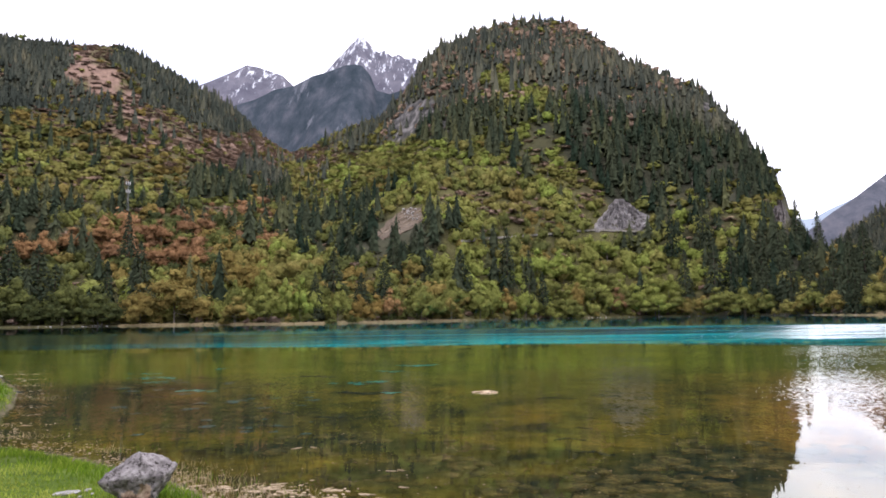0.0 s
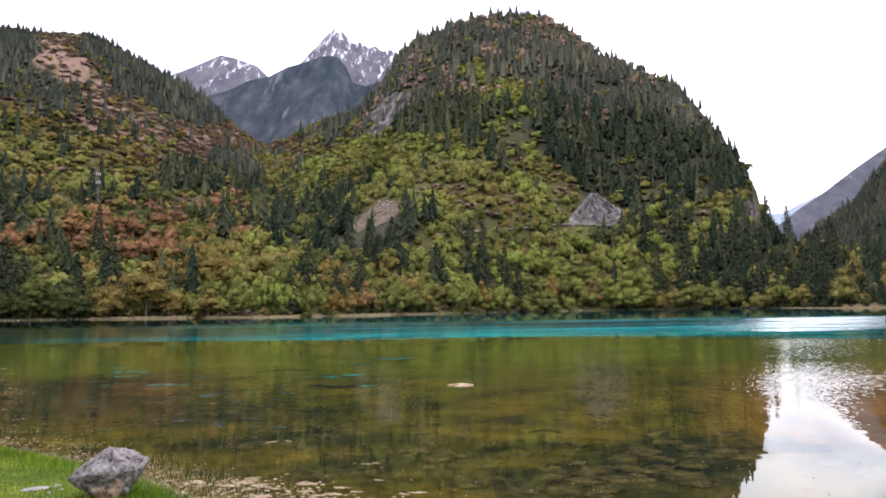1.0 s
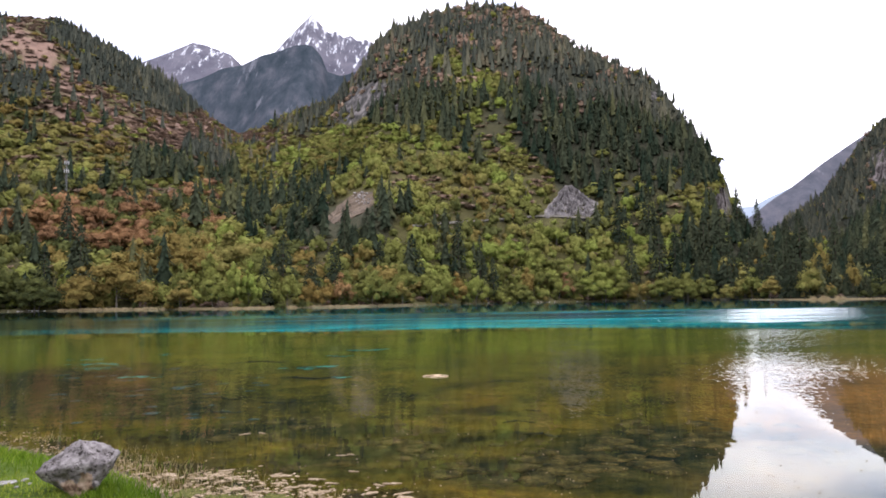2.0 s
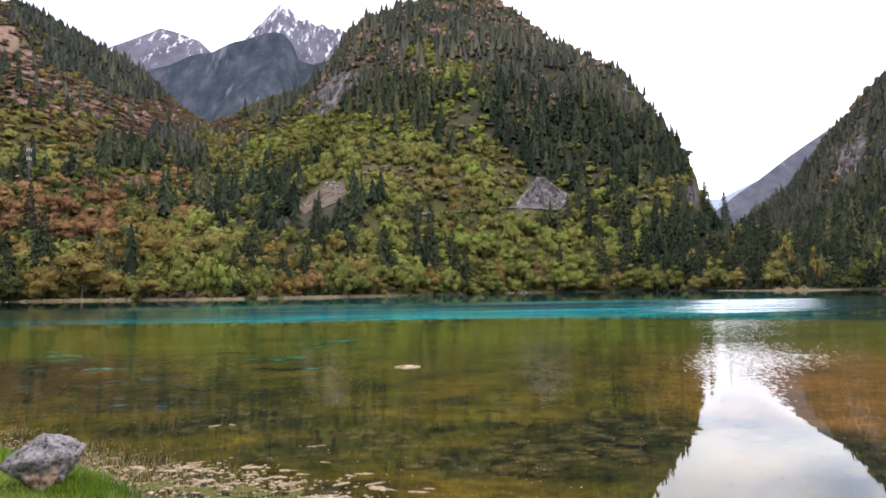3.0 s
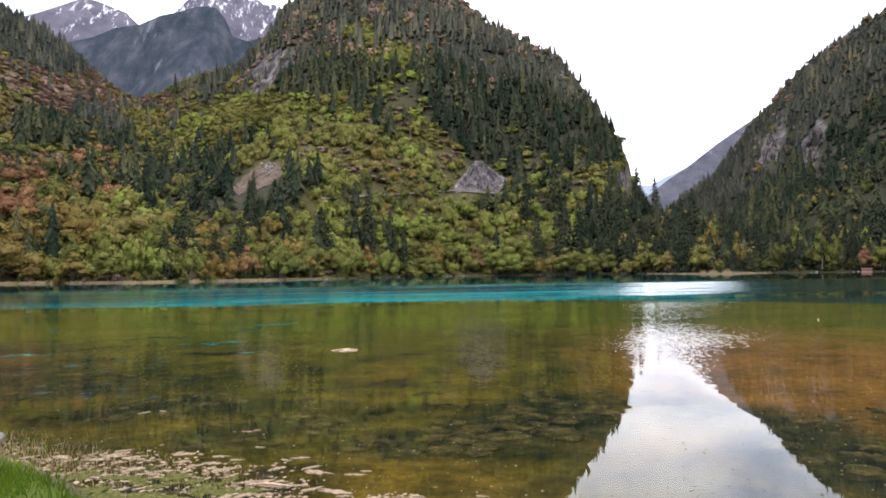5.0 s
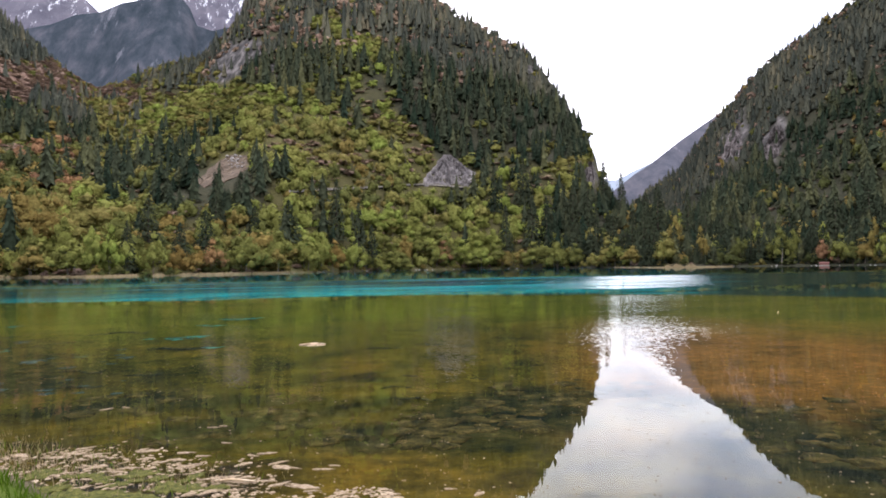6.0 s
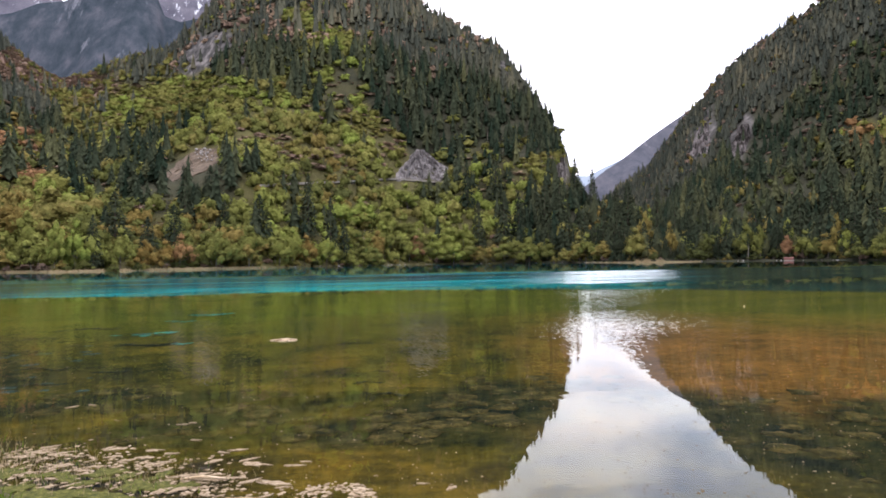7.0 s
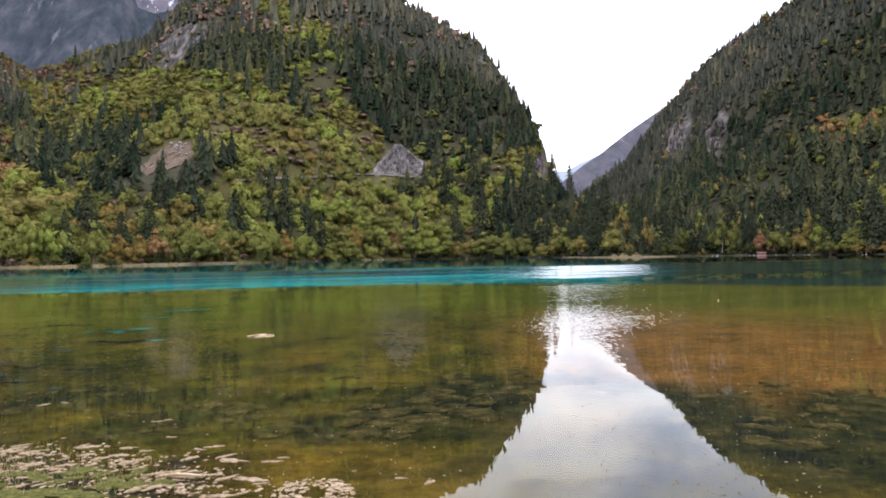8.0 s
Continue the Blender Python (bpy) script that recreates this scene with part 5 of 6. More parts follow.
def stone_mesh(name, seed, mat, cuts=2, flat=0.7):
    bm = bmesh.new()
    bmesh.ops.create_icosphere(bm, subdivisions=cuts, radius=0.5)
    for v in bm.verts:
        n = noise.fractal(v.co * 1.7 + Vector((seed, 0, 0)), 0.7, 2.1, 4)
        v.co *= 1 + 0.35 * n
        v.co.z *= flat
    return bm_mesh(name, bm, mat)


M_PALE_STONE = make_rock("pale_stone", (0.24, 0.225, 0.21), (0.38, 0.36, 0.345), (0.52, 0.50, 0.48), 4.0)
STONES = [stone_mesh("stone", 10 + k, M_PALE_STONE) for k in range(5)]
for k in range(38):
    p = along(-2.75 + float(rng.normal(0, 0.33)), 8.6 + float(rng.normal(0, 0.28)))
    ob = tagged(new("scree_stone", STONES[k % 5]), "pale broken stone lying on the landslide scar", "stone", "stones on the scar")
    d = Vector((p.x, p.y, 0)).normalized()
    ob.matrix_basis = Matrix.Translation(p - d * 1.5 + Vector((0, 0, 0.9))) @ pose(0, 0, 0, 0, 0, rng.uniform(0, 360)) @ Matrix.Scale(float(rng.uniform(0.6, 1.6)), 4)

# road: a concrete shelf; near-black pier blocks beneath stand in for its shaded gap
ROAD = ((1.5, 6.2), (4.1, 6.4), (8.4, 6.6), (10.5, 6.75), (12.4, 6.9), (14.0, 6.75), (15.6, 6.6), (17.0, 6.5))
road_az = np.linspace(1.5, 17.0, 63)
deck = []
for a in road_az:
    p = along(float(a), float(np.interp(a, [r[0] for r in ROAD], [r[1] for r in ROAD])))
    deck.append(p)
zs = np.convolve(np.pad([p.z for p in deck], 5, mode="edge"), np.ones(11) / 11, "valid")
rr = np.convolve(np.pad([math.hypot(p.x, p.y) for p in deck], 5, mode="edge"), np.ones(11) / 11, "valid")
vs, fs = [], []
for a, zr, r0 in zip(road_az, zs, rr):
    for dr, dz in ((-2.6, 0.55), (-2.6, -0.55), (5.0, -0.55), (5.0, 0.55)):
        p = polar(float(a), r0 + dr)
        vs.append((p.x, p.y, zr + dz))
n = len(road_az)
for i in range(n - 1):
    for j in range(4):
        k = (j + 1) % 4
        fs.append((i * 4 + j, i * 4 + k, i * 4 + 4 + k, i * 4 + 4 + j))
tagged(new("road", mesh_of("road", vs, np.array(fs), M_CONCRETE)), "narrow concrete mountain road shelf along the slope", "road", kind="structure")
bm = bmesh.new()
bmesh.ops.create_cube(bm, size=1)
bmesh.ops.bevel(bm, geom=bm.edges[:], offset=0.06, segments=1, affect="EDGES")
POST = bm_mesh("road_shade_pier", bm, M_GAP_SHADE)
for a in list(np.arange(8.2, 9.9, 0.24)) + list(np.arange(11.2, 16.2, 0.24)):
    p = polar(float(a), float(np.interp(a, road_az, rr)) - 1.4, float(np.interp(a, road_az, zs)) - 1.5)
    ob = tagged(new("road_shade_pier", POST), "dark pier block painted as the shaded gap under the road shelf", "pier", "piers under the road")
    ob.matrix_basis = Matrix.Translation(p) @ pose(0, 0, 0, 0, 0, -float(a)) @ Matrix.Diagonal((1.7, 0.6, 2.4, 1))


def build_mast():
    """A lattice radio mast with three sector panels and two platforms."""
    foot = along(-25.15, 7.9)
    dist = math.hypot(foot.x, foot.y)
    top = EYE + dist * math.tan(radians(10.6)) - foot.z
    root = new("radio_mast")
    root.matrix_basis = Matrix.Translation(foot)
    pieces = []
    for k in range(4):
        th = math.pi / 4 + k * math.pi / 2
        c, s = math.cos(th), math.sin(th)
        leg = tube([(0.7 * c, 0.7 * s, -1), (0.25 * c, 0.25 * s, top)], [0.09, 0.06], 5)
        part("leg", mesh_of("leg", leg[0], np.array(leg[1]), M_STEEL), root)
    steps = 12
    for i in range(steps):
        z0, z1 = top * i / steps, top * (i + 1) / steps
        w0, w1 = 0.7 - 0.45 * z0 / top, 0.7 - 0.45 * z1 / top
        for k in range(4):
            t0, t1 = math.pi / 4 + k * math.pi / 2, math.pi / 4 + (k + 1) * math.pi / 2
            pieces.append(tube([(w0 * math.cos(t0), w0 * math.sin(t0), z0), (w1 * math.cos(t1), w1 * math.sin(t1), z1)], [0.035, 0.035], 4))
            pieces.append(tube([(w1 * math.cos(t0), w1 * math.sin(t0), z1), (w1 * math.cos(t1), w1 * math.sin(t1), z1)], [0.03, 0.03], 4))
    part("bracing", mesh_of("bracing", *joined(pieces), M_STEEL), root)
    bm = bmesh.new()
    bmesh.ops.create_cube(bm, size=1)
    bmesh.ops.bevel(bm, geom=bm.edges[:], offset=0.05, segments=1, affect="EDGES")
    panel = bm_mesh("antenna_panel", bm, M_WHITE)
    for level in (0.97, 0.74):
        bm = bmesh.new()
        bmesh.ops.create_cone(bm, cap_ends=True, segments=12, radius1=0.9, radius2=0.9, depth=0.12)
        platform = part("platform", bm_mesh("platform", bm, M_STEEL), root, at=Matrix.Translation((0, 0, top * level - 1.6)))
        for k in range(6):
            part("antenna_panel", panel, platform, "white sector antenna panel", pose(0, 0, 0, 0, 0, k * 60) @ Matrix.Translation((1.15, 0, 1.3)) @ Matrix.Diagonal((0.25, 0.42, 1.7, 1)))
    tagged(root, "grey steel lattice radio mast with white antenna panels", "mast")


build_mast()

for az, el, high in ((20.5, 10.0, 11), (24.9, 8.7, 10), (11.2, 8.6, 9), (12.8, 9.0, 9), (9.0, 11.4, 8), (17.6, 11.0, 10), (6.0, 12.6, 8)):
    p = along(az, el)
    d = Vector((p.x, p.y, 0)).normalized()
    tv, tf = tube([(0, 0, -1), (0.1, 0, high * 0.6), (0.25, 0.1, high)], [0.22, 0.15, 0.05], 6)
    b1, f1 = tube([(0.1, 0, high * 0.7), (0.9, 0.3, high * 0.8)], [0.07, 0.02], 6)
    vv, ff = joined([(tv, tf), (b1, f1)])
    ob = tagged(new("standing_snag", mesh_of("standing_snag", vv, ff, M_PALE_BARK, smooth=True)), "pale bare trunk of a dead spruce on the slope", "dead tree", "dead spruces on the slope")
    ob.matrix_basis = Matrix.Translation(p - d * 3 + Vector((0, 0, -1.5)))

# ---------------------------------------------------------------- along the far shore
def blades(xs, ys, zs, hs, ws, lean, tint, mat, name):
    """Tapered bent blades as one mesh."""
    n = len(xs)
    th, ph = rng.uniform(0, 2 * np.pi, n), rng.uniform(0, 2 * np.pi, n)
    dx, dy = np.cos(th) * ws, np.sin(th) * ws
    lx, ly = np.cos(ph) * lean * hs, np.sin(ph) * lean * hs
    p = [np.stack(c, -1) for c in ((xs - dx, ys - dy, zs), (xs + dx, ys + dy, zs), (xs + lx * 0.35 + dx * 0.7, ys + ly * 0.35 + dy * 0.7, zs + hs * 0.6),
                                   (xs + lx * 0.35 - dx * 0.7, ys + ly * 0.35 - dy * 0.7, zs + hs * 0.6), (xs + lx, ys + ly, zs + hs))]
    v = np.stack(p, 1).reshape(-1, 3)
    b = np.arange(n)[:, None] * 5
    f4, f3 = b + np.array([[0, 1, 2, 3]]), b + np.array([[3, 2, 4]])
    return mesh_of(name, v, [f4, f3], mat, np.repeat(tint, 5))


def sedge(name, az0, az1, count, hi, off, label):
    az = rng.uniform(az0, az1, count)
    up = rng.uniform(off[0], off[1], count) ** 1.0
    x0, y0 = np.sin(np.radians(az)), np.cos(np.radians(az))
    base = knots(SHORE, az, 1) + 5.0 * grid_noise(x0 * knots(SHORE, az, 1), y0 * knots(SHORE, az, 1), 40, 3, 3) + up
    x, y = x0 * base, y0 * base
    z = np.maximum(land(x, y)[0], -0.1)
    me = blades(x, y, z, rng.uniform(0.5, 1.0, count) * hi, np.full(count, 0.09), 0.25, rng.uniform(0, 1, count), M_REED, name)
    tagged(new(name, me), label, "dry sedge", kind="stuff")


def reed_clump(az, hi):
    """A ragged fountain of dry reeds, tallest in the middle."""
    n = 300
    p = polar(az, float(knots(SHORE, az, 1)))
    d = float(np.hypot(p.x, p.y)) + 5.0 * float(grid_noise(np.array([p.x]), np.array([p.y]), 40, 3, 3)[0]) + 1.2
    p = polar(az, d)
    x, y = p.x + rng.normal(0, 0.85, n), p.y + rng.normal(0, 0.6, n)
    z = np.maximum(land(x, y)[0], -0.1)
    hs = hi * np.exp(-((x - p.x) / 0.9) ** 2) * rng.uniform(0.15, 1.0, n) + 0.1
    tagged(new("reed_clump", blades(x, y, z, hs, np.full(n, 0.028), 0.75, rng.uniform(0, 1, n), M_REED, "reed_clump")), "clump of pale dry reeds on a low spit", "dry reeds", kind="stuff")


sedge("dry_sedge", -25.5, 1.5, 5200, 0.8, (-1.5, 2.5), "pale dry sedge fringe along the far waterline")
for a0 in (32.6, 33.2, 33.5, 34.2, 34.5):
    reed_clump(a0, float(rng.uniform(1.6, 2.7)))
sedge("sedge_fringe", 28.5, 37.4, 1400, 0.5, (-1.0, 2.0), "thin pale sedge along the low spit")

for k in range(75):
    az = float(rng.uniform(-34, 54))
    if -24 < az < 0:
        continue
    d = float(knots(SHORE, az, 1))
    p = polar(az, d)
    d += 5.0 * float(grid_noise(np.array([p.x]), np.array([p.y]), 40, 3, 3)[0]) + float(rng.uniform(-0.3, 1.2))
    p = polar(az, d)
    ob = tagged(new("shore_stone", STONES[k % 5]), "pale grey stone at the far waterline", "stone", "stones at the far waterline")
    ob.matrix_basis = Matrix.Translation((p.x, p.y, max(height(p.x, p.y), 0.0) + 0.1)) @ pose(0, 0, 0, 0, 0, rng.uniform(0, 360)) @ Matrix.Diagonal((float(rng.uniform(0.4, 1.5)), float(rng.uniform(0.3, 0.7)), float(rng.uniform(0.2, 0.6)), 1))


def box(sx, sy, sz, bevel=0.04):
    bm = bmesh.new()
    bmesh.ops.create_cube(bm, size=1)
    bmesh.ops.scale(bm, vec=(sx, sy, sz), verts=bm.verts[:])
    bmesh.ops.bevel(bm, geom=bm.edges[:], offset=bevel, segments=1, affect="EDGES")
    return bm


hut = new("shore_shelter")
p = polar(43.6, float(knots(SHORE, 43.6, 1)) - 1)
hut.matrix_basis = Matrix.Translation((p.x, p.y, 0.0)) @ pose(0, 0, 0, 0, 0, -43.6)
part("platform", bm_mesh("platform", box(4.2, 2.6, 0.3), M_CONCRETE), hut, at=pose(0, 0, 0.15))
part("wall", bm_mesh("wall", box(3.4, 1.9, 0.9), M_RED), hut, "faded red painted board wall", pose(0, 0.1, 0.75))
part("roof", bm_mesh("roof", box(3.9, 2.4, 0.2), M_RED), hut, at=pose(0, 0.1, 1.3, 6))
tagged(hut, "small faded red shelter on a low platform at the water", "shelter")

for az, high, lean in ((50.4, 4.2, 4), (40.8, 7.0, 3)):
    d = float(knots(SHORE, az, 1)) + 2
    p = polar(az, d)
    tv, tf = tube([(0, 0, -0.4), (0.1, 0, high * 0.5), (0.3, 0.1, high)], [0.22, 0.15, 0.05], 7)
    b1, f1 = tube([(0.1, 0, high * 0.55), (0.7, 0.2, high * 0.75)], [0.07, 0.02], 5)
    vv, ff = joined([(tv, tf), (b1, f1)])
    ob = tagged(new("dead_trunk", mesh_of("dead_trunk", vv, ff, M_PALE_BARK, smooth=True)), "bleached bare dead trunk at the far waterline", "dead tree", "dead trunks")
    ob.matrix_basis = Matrix.Translation((p.x, p.y, max(height(p.x, p.y), 0))) @ pose(0, 0, 0, 0, lean, 0)


# ---------------------------------------------------------------- the near bank
def build_boulder():
    """A pitted grey limestone boulder, broad at mid height and undercut below, with two hollows low on its front."""
    rim = ((-.441, .244), (-.35, .335), (-.228, .407), (-.106, .508), (0, .563), (.138, .539), (.28, .478), (.443, .376), (.433, .315), (.382, .213), (.26, .071), (.19, -.02), (-.085, -.05), (-.228, .112), (-.37, .163))
    front = ((-.24, -.20, .29), (.0, -.29, .31), (.26, -.25, .30), (.10, -.27, .04), (-.12, -.22, .04), (.2, -.2, .06), (-.31, -.13, .22), (.36, -.14, .28), (.05, -.17, .47), (-.1, -.12, .42), (.0, -.2, -.08))
    hull = [(x, 0.0, z) for x, z in rim] + list(front) + [(x * 0.78, 0.26, z * 0.85 - 0.02) for x, z in rim]
    bm = bmesh.new()
    for c in hull:
        bm.verts.new(c)
    bmesh.ops.convex_hull(bm, input=bm.verts[:])
    bmesh.ops.delete(bm, geom=[v for v in bm.verts if not v.link_faces], context="VERTS")
    bmesh.ops.triangulate(bm, faces=bm.faces[:])
    for k in range(5):
        long_edges = [e for e in bm.edges if e.calc_length() > 0.022]
        bmesh.ops.subdivide_edges(bm, edges=long_edges, cuts=1, use_grid_fill=True)
        bmesh.ops.triangulate(bm, faces=bm.faces[:])
        if k == 2:
            bmesh.ops.smooth_vert(bm, verts=bm.verts[:], factor=0.25, use_axis_x=True, use_axis_y=True, use_axis_z=True)
    bm.normal_update()
    hollows = ((Vector((-.15, -.20, .15)), .075, .085), (Vector((.06, -.26, .16)), .06, .035), (Vector((.33, -.16, .27)), .035, .03))
    for v in bm.verts:
        c = v.co.copy()
        big = noise.fractal(c * 3.0, 0.9, 2.2, 6) * 0.018
        crag = noise.ridged_multi_fractal(c * 5.5, 0.8, 2.2, 6, 1.0, 2.0) * 0.011 - 0.013
        pit = max(0.0, noise.noise(c * 15 + Vector((3, 1, 7))) - 0.32) * 0.08 + max(0.0, noise.noise(c * 36) - 0.25) * 0.05
        hollow = sum(depth * math.exp(-((c - at).length / size) ** 2) for at, size, depth in hollows)
        v.co = c + v.normal * (big + crag - pit - hollow * (1 + 0.6 * noise.noise(c * 18)))
    ob = tagged(new("boulder", bm_mesh("boulder", bm, M_BOULDER_ROCK, True)), "weathered grey limestone boulder on the grassy bank", "boulder")
    x, y = -3.06, 6.92
    ob.matrix_basis = Matrix.Translation((x, y, height(x, y) + 0.035)) @ pose(0, 0, 0, 0, 0, 24) @ Matrix.Scale(0.83, 4)


def boulder_material():
    """Grey limestone with a grained face, pits with painted dark holes, and bare ochre stone low down where the crust
    has broken off.
    """
    k = Mat("pitted_limestone", 0.93, 0.2)
    base = k.ramp(k.noise(5.5, 9.0, 0.75, local=True), [(0.36, (0.080, 0.071, 0.070)), (0.48, (0.205, 0.185, 0.185)), (0.64, (0.38, 0.35, 0.35))])
    # dark insides of small holes, put into the colour
    pit_shade = k.ramp(k.noise(15.0, 5.0, 0.7, local=True, off=2.0), [(0.39, (0.18, 0.16, 0.15)), (0.47, (1.0, 1.0, 1.0))])
    veins = k.ramp(k.noise(3.0, 7.0, 0.8, squash=(1, 1, 2.2), local=True, off=6.0), [(0.40, (0.42, 0.39, 0.37)), (0.45, (1.0, 1.0, 1.0))])
    inside = None
    for at, size in (((-0.12, -0.22, 0.10), 0.13), ((0.07, -0.27, 0.13), 0.11), ((0.02, -0.25, 0.0), 0.16)):
        far = k.t.nodes.new("ShaderNodeVectorMath")
        far.operation = "DISTANCE"
        far.inputs[1].default_value = at
        k.link(k.t.nodes.new("ShaderNodeTexCoord").outputs["Object"], far.inputs[0])
        near = k.math("SUBTRACT", 1.0, k.math("DIVIDE", far.outputs["Value"], size))
        inside = near if inside is None else k.math("MAXIMUM", inside, near)
    broken = k.math("ADD", inside, k.math("MULTIPLY", k.math("SUBTRACT", k.noise(9.0, 4.0, 0.6, local=True, off=9.0), 0.5), 1.4))
    ochre = k.ramp(broken, [(0.16, 0.0), (0.22, 1.0)])
    raw = k.ramp(k.noise(9.0, 5.0, 0.6, local=True, off=4.0), [(0.36, (0.085, 0.05, 0.032)), (0.46, (0.30, 0.21, 0.145)), (0.62, (0.50, 0.39, 0.30))])
    k.bump(k.noise(20.0, 9.0, 0.78, local=True), 0.9, 0.016)
    rock = k.mix(1.0, k.mix(1.0, base, pit_shade, "MULTIPLY"), veins, "MULTIPLY")
    return k.colour(k.mix(ochre, rock, raw))


M_BOULDER_ROCK = boulder_material()
build_boulder()

for k, (az, r0, size) in enumerate(((-28.5, 8.15, (0.38, 0.2, 0.09)), (-27.2, 8.25, (0.11, 0.09, 0.07)), (-27.7, 7.9, (0.07, 0.06, 0.05)), (-33.0, 29.5, (0.7, 0.35, 0.22)), (-33.6, 28.5, (0.5, 0.3, 0.2)), (-26.9, 8.05, (0.07, 0.06, 0.04)))):
    p = polar(az, r0)
    ob = tagged(new("bank_stone", STONES[k % 5]), "small pale stone lying in the bank grass", "stone", "stones on the bank")
    ob.matrix_basis = Matrix.Translation((p.x, p.y, max(height(p.x, p.y), 0.0) + size[2] * 0.2)) @ pose(0, 0, 0, 0, 0, 20 + 40 * k) @ Matrix.Diagonal((*[c * 0.68 for c in size], 1))


def bank_grass():
    n = 120000
    r = rng.uniform(4.5 ** 0.5, 36 ** 0.5, n) ** 2
    az = rng.uniform(-40, 4, n)
    x, y = r * np.sin(np.radians(az)), r * np.cos(np.radians(az))
    z, _, _, _, d = land(x, y)
    clump = grid_noise(x, y, 0.7, 19, 3)
    keep = (d > 0.0 + 0.22 * rng.uniform(0, 1, n)) & (rng.uniform(0, 1, n) < 0.55 + 0.5 * clump)
    x, y, z, d, r, clump = x[keep], y[keep], z[keep], d[keep], r[keep], clump[keep]
    # lush growth by the boulder and along the wet edge
    lush = np.exp(-(((x + 2.2) / 0.75) ** 2 + ((y - 7.1) / 0.7) ** 2)) + 0.9 * np.exp(-((d - 0.8) / 0.5) ** 2)
    hs = (0.022 + 0.032 * rng.uniform(0, 1, len(x)) + 0.12 * np.clip(lush, 0, 1) * rng.uniform(0.4, 1, len(x)))
    tint = np.clip(0.62 + 0.35 * clump - 0.45 * np.clip(lush, 0, 1) + rng.normal(0, 0.15, len(x)), 0, 1)
    me = blades(x, y, z - 0.01, hs, 0.003 + 0.0005 * r, 0.5, tint, M_BLADE, "bank_grass")
    tagged(new("bank_grass", me), "bright green short grass on the near bank", "grass", kind="stuff")


bank_grass()


def reed_stubble():
    n = 1500
    c = np.array(((-3.4, 9.0), (-3.0, 8.6), (-2.7, 8.3), (-2.4, 7.9), (-3.2, 8.8), (-2.1, 7.7), (-3.9, 9.5), (-1.5, 7.2), (-1.1, 6.9), (-0.7, 6.8), (-1.9, 7.6), (-5.2, 10.8), (-2.2, 8.1), (-7.4, 12.2), (-10.5, 18.0)))
    pick = rng.integers(0, len(c), n)
    x, y = c[pick, 0] + rng.normal(0, 0.34, n), c[pick, 1] + rng.normal(0, 0.20, n)
    z = np.maximum(land(x, y)[0], -0.15)
    green = rng.uniform(0, 1, n) < 0.16
    hs = rng.uniform(0.02, 0.085, n) + np.maximum(-z, 0)
    tagged(new("reed_stubble", blades(x[~green], y[~green], z[~green], hs[~green], np.full((~green).sum(), 0.004), 0.18, rng.uniform(0, 1, (~green).sum()), M_REED, "reed_stubble")), "thin dry reed stubble in the shallows", "reeds", kind="stuff")
    tagged(new("young_reeds", blades(x[green], y[green], z[green], hs[green] * 1.1, np.full(green.sum(), 0.005), 0.25, rng.uniform(0, 0.6, green.sum()), M_BLADE, "young_reeds")), "thin young green reeds in the shallows", "reeds", kind="stuff")


reed_stubble()


# ---------------------------------------------------------------- floating marl and wood
def flake_shape(seed, sides=15):
    """A thin ragged plate about 1 m across."""
    r = np.random.default_rng(seed)
    th = np.linspace(0, 2 * np.pi, sides, endpoint=False) + r.uniform(-0.2, 0.2, sides)
    rad = 0.5 * r.uniform(0.38, 1.2, sides)
    ring = np.stack([rad * np.cos(th), rad * np.sin(th) * r.uniform(0.55, 0.9), np.zeros(sides)], 1)
    lower, upper = ring + (0, 0, -0.10), ring * (0.93, 0.93, 1) + np.stack([np.zeros(sides), np.zeros(sides), 0.06 + r.uniform(-0.03, 0.05, sides)], 1)
    v = np.concatenate([lower, upper, [(0, 0, 0.10)]])
    i = np.arange(sides)
    k = (i + 1) % sides
    f = np.concatenate([np.stack([i, k, sides + k], 1), np.stack([i, sides + k, sides + i], 1), np.stack([sides + i, sides + k, np.full(sides, 2 * sides)], 1)])
    return v.astype(np.float32), f.astype(np.int32)


FLAKES = [flake_shape(700 + k) for k in range(7)]
CRUMBS = [flake_shape(720 + k, 9) for k in range(7)]
# rafts of marl: the loose ones off the reedy corner, and a band that follows the waterline
MATS_A = ((-2.03, 8.35), (-1.63, 7.98), (-2.0, 7.6), (-1.93, 7.92), (-1.14, 7.59), (-1.02, 7.25), (-1.19, 7.28), (-0.69, 7.32), (-0.5, 6.79), (-0.29, 6.63), (-0.28, 6.31), (-0.61, 6.42),
          (-1.46, 6.92), (-1.46, 6.72), (-1.87, 7.29), (0.0, 6.13), (-0.4, 6.7), (-0.85, 6.6), (-2.3, 8.15), (-1.3, 7.45))
MATS_B = tuple((float(x), float(shore_near(x)) + off) for x, off in zip(np.concatenate([np.linspace(-17.5, -8.6, 13), np.linspace(-8.4, -5.2, 11), np.linspace(-4.9, -2.2, 12)]),
                                                                       (0.9, 0.5, 1.4, 0.4, 1.0, 0.3, 0.7, 0.3, 0.5, 0.9, 0.3, 0.6, 0.4, 0.7, 0.3, 0.2, 0.6, 0.3, 0.15, 0.5, 0.3, 0.2, 0.4, 0.15, 0.2, 0.4, 0.15, 0.3, 0.2, 0.35, 0.15, 0.3, 0.2, 0.4, 0.2, 0.3)))
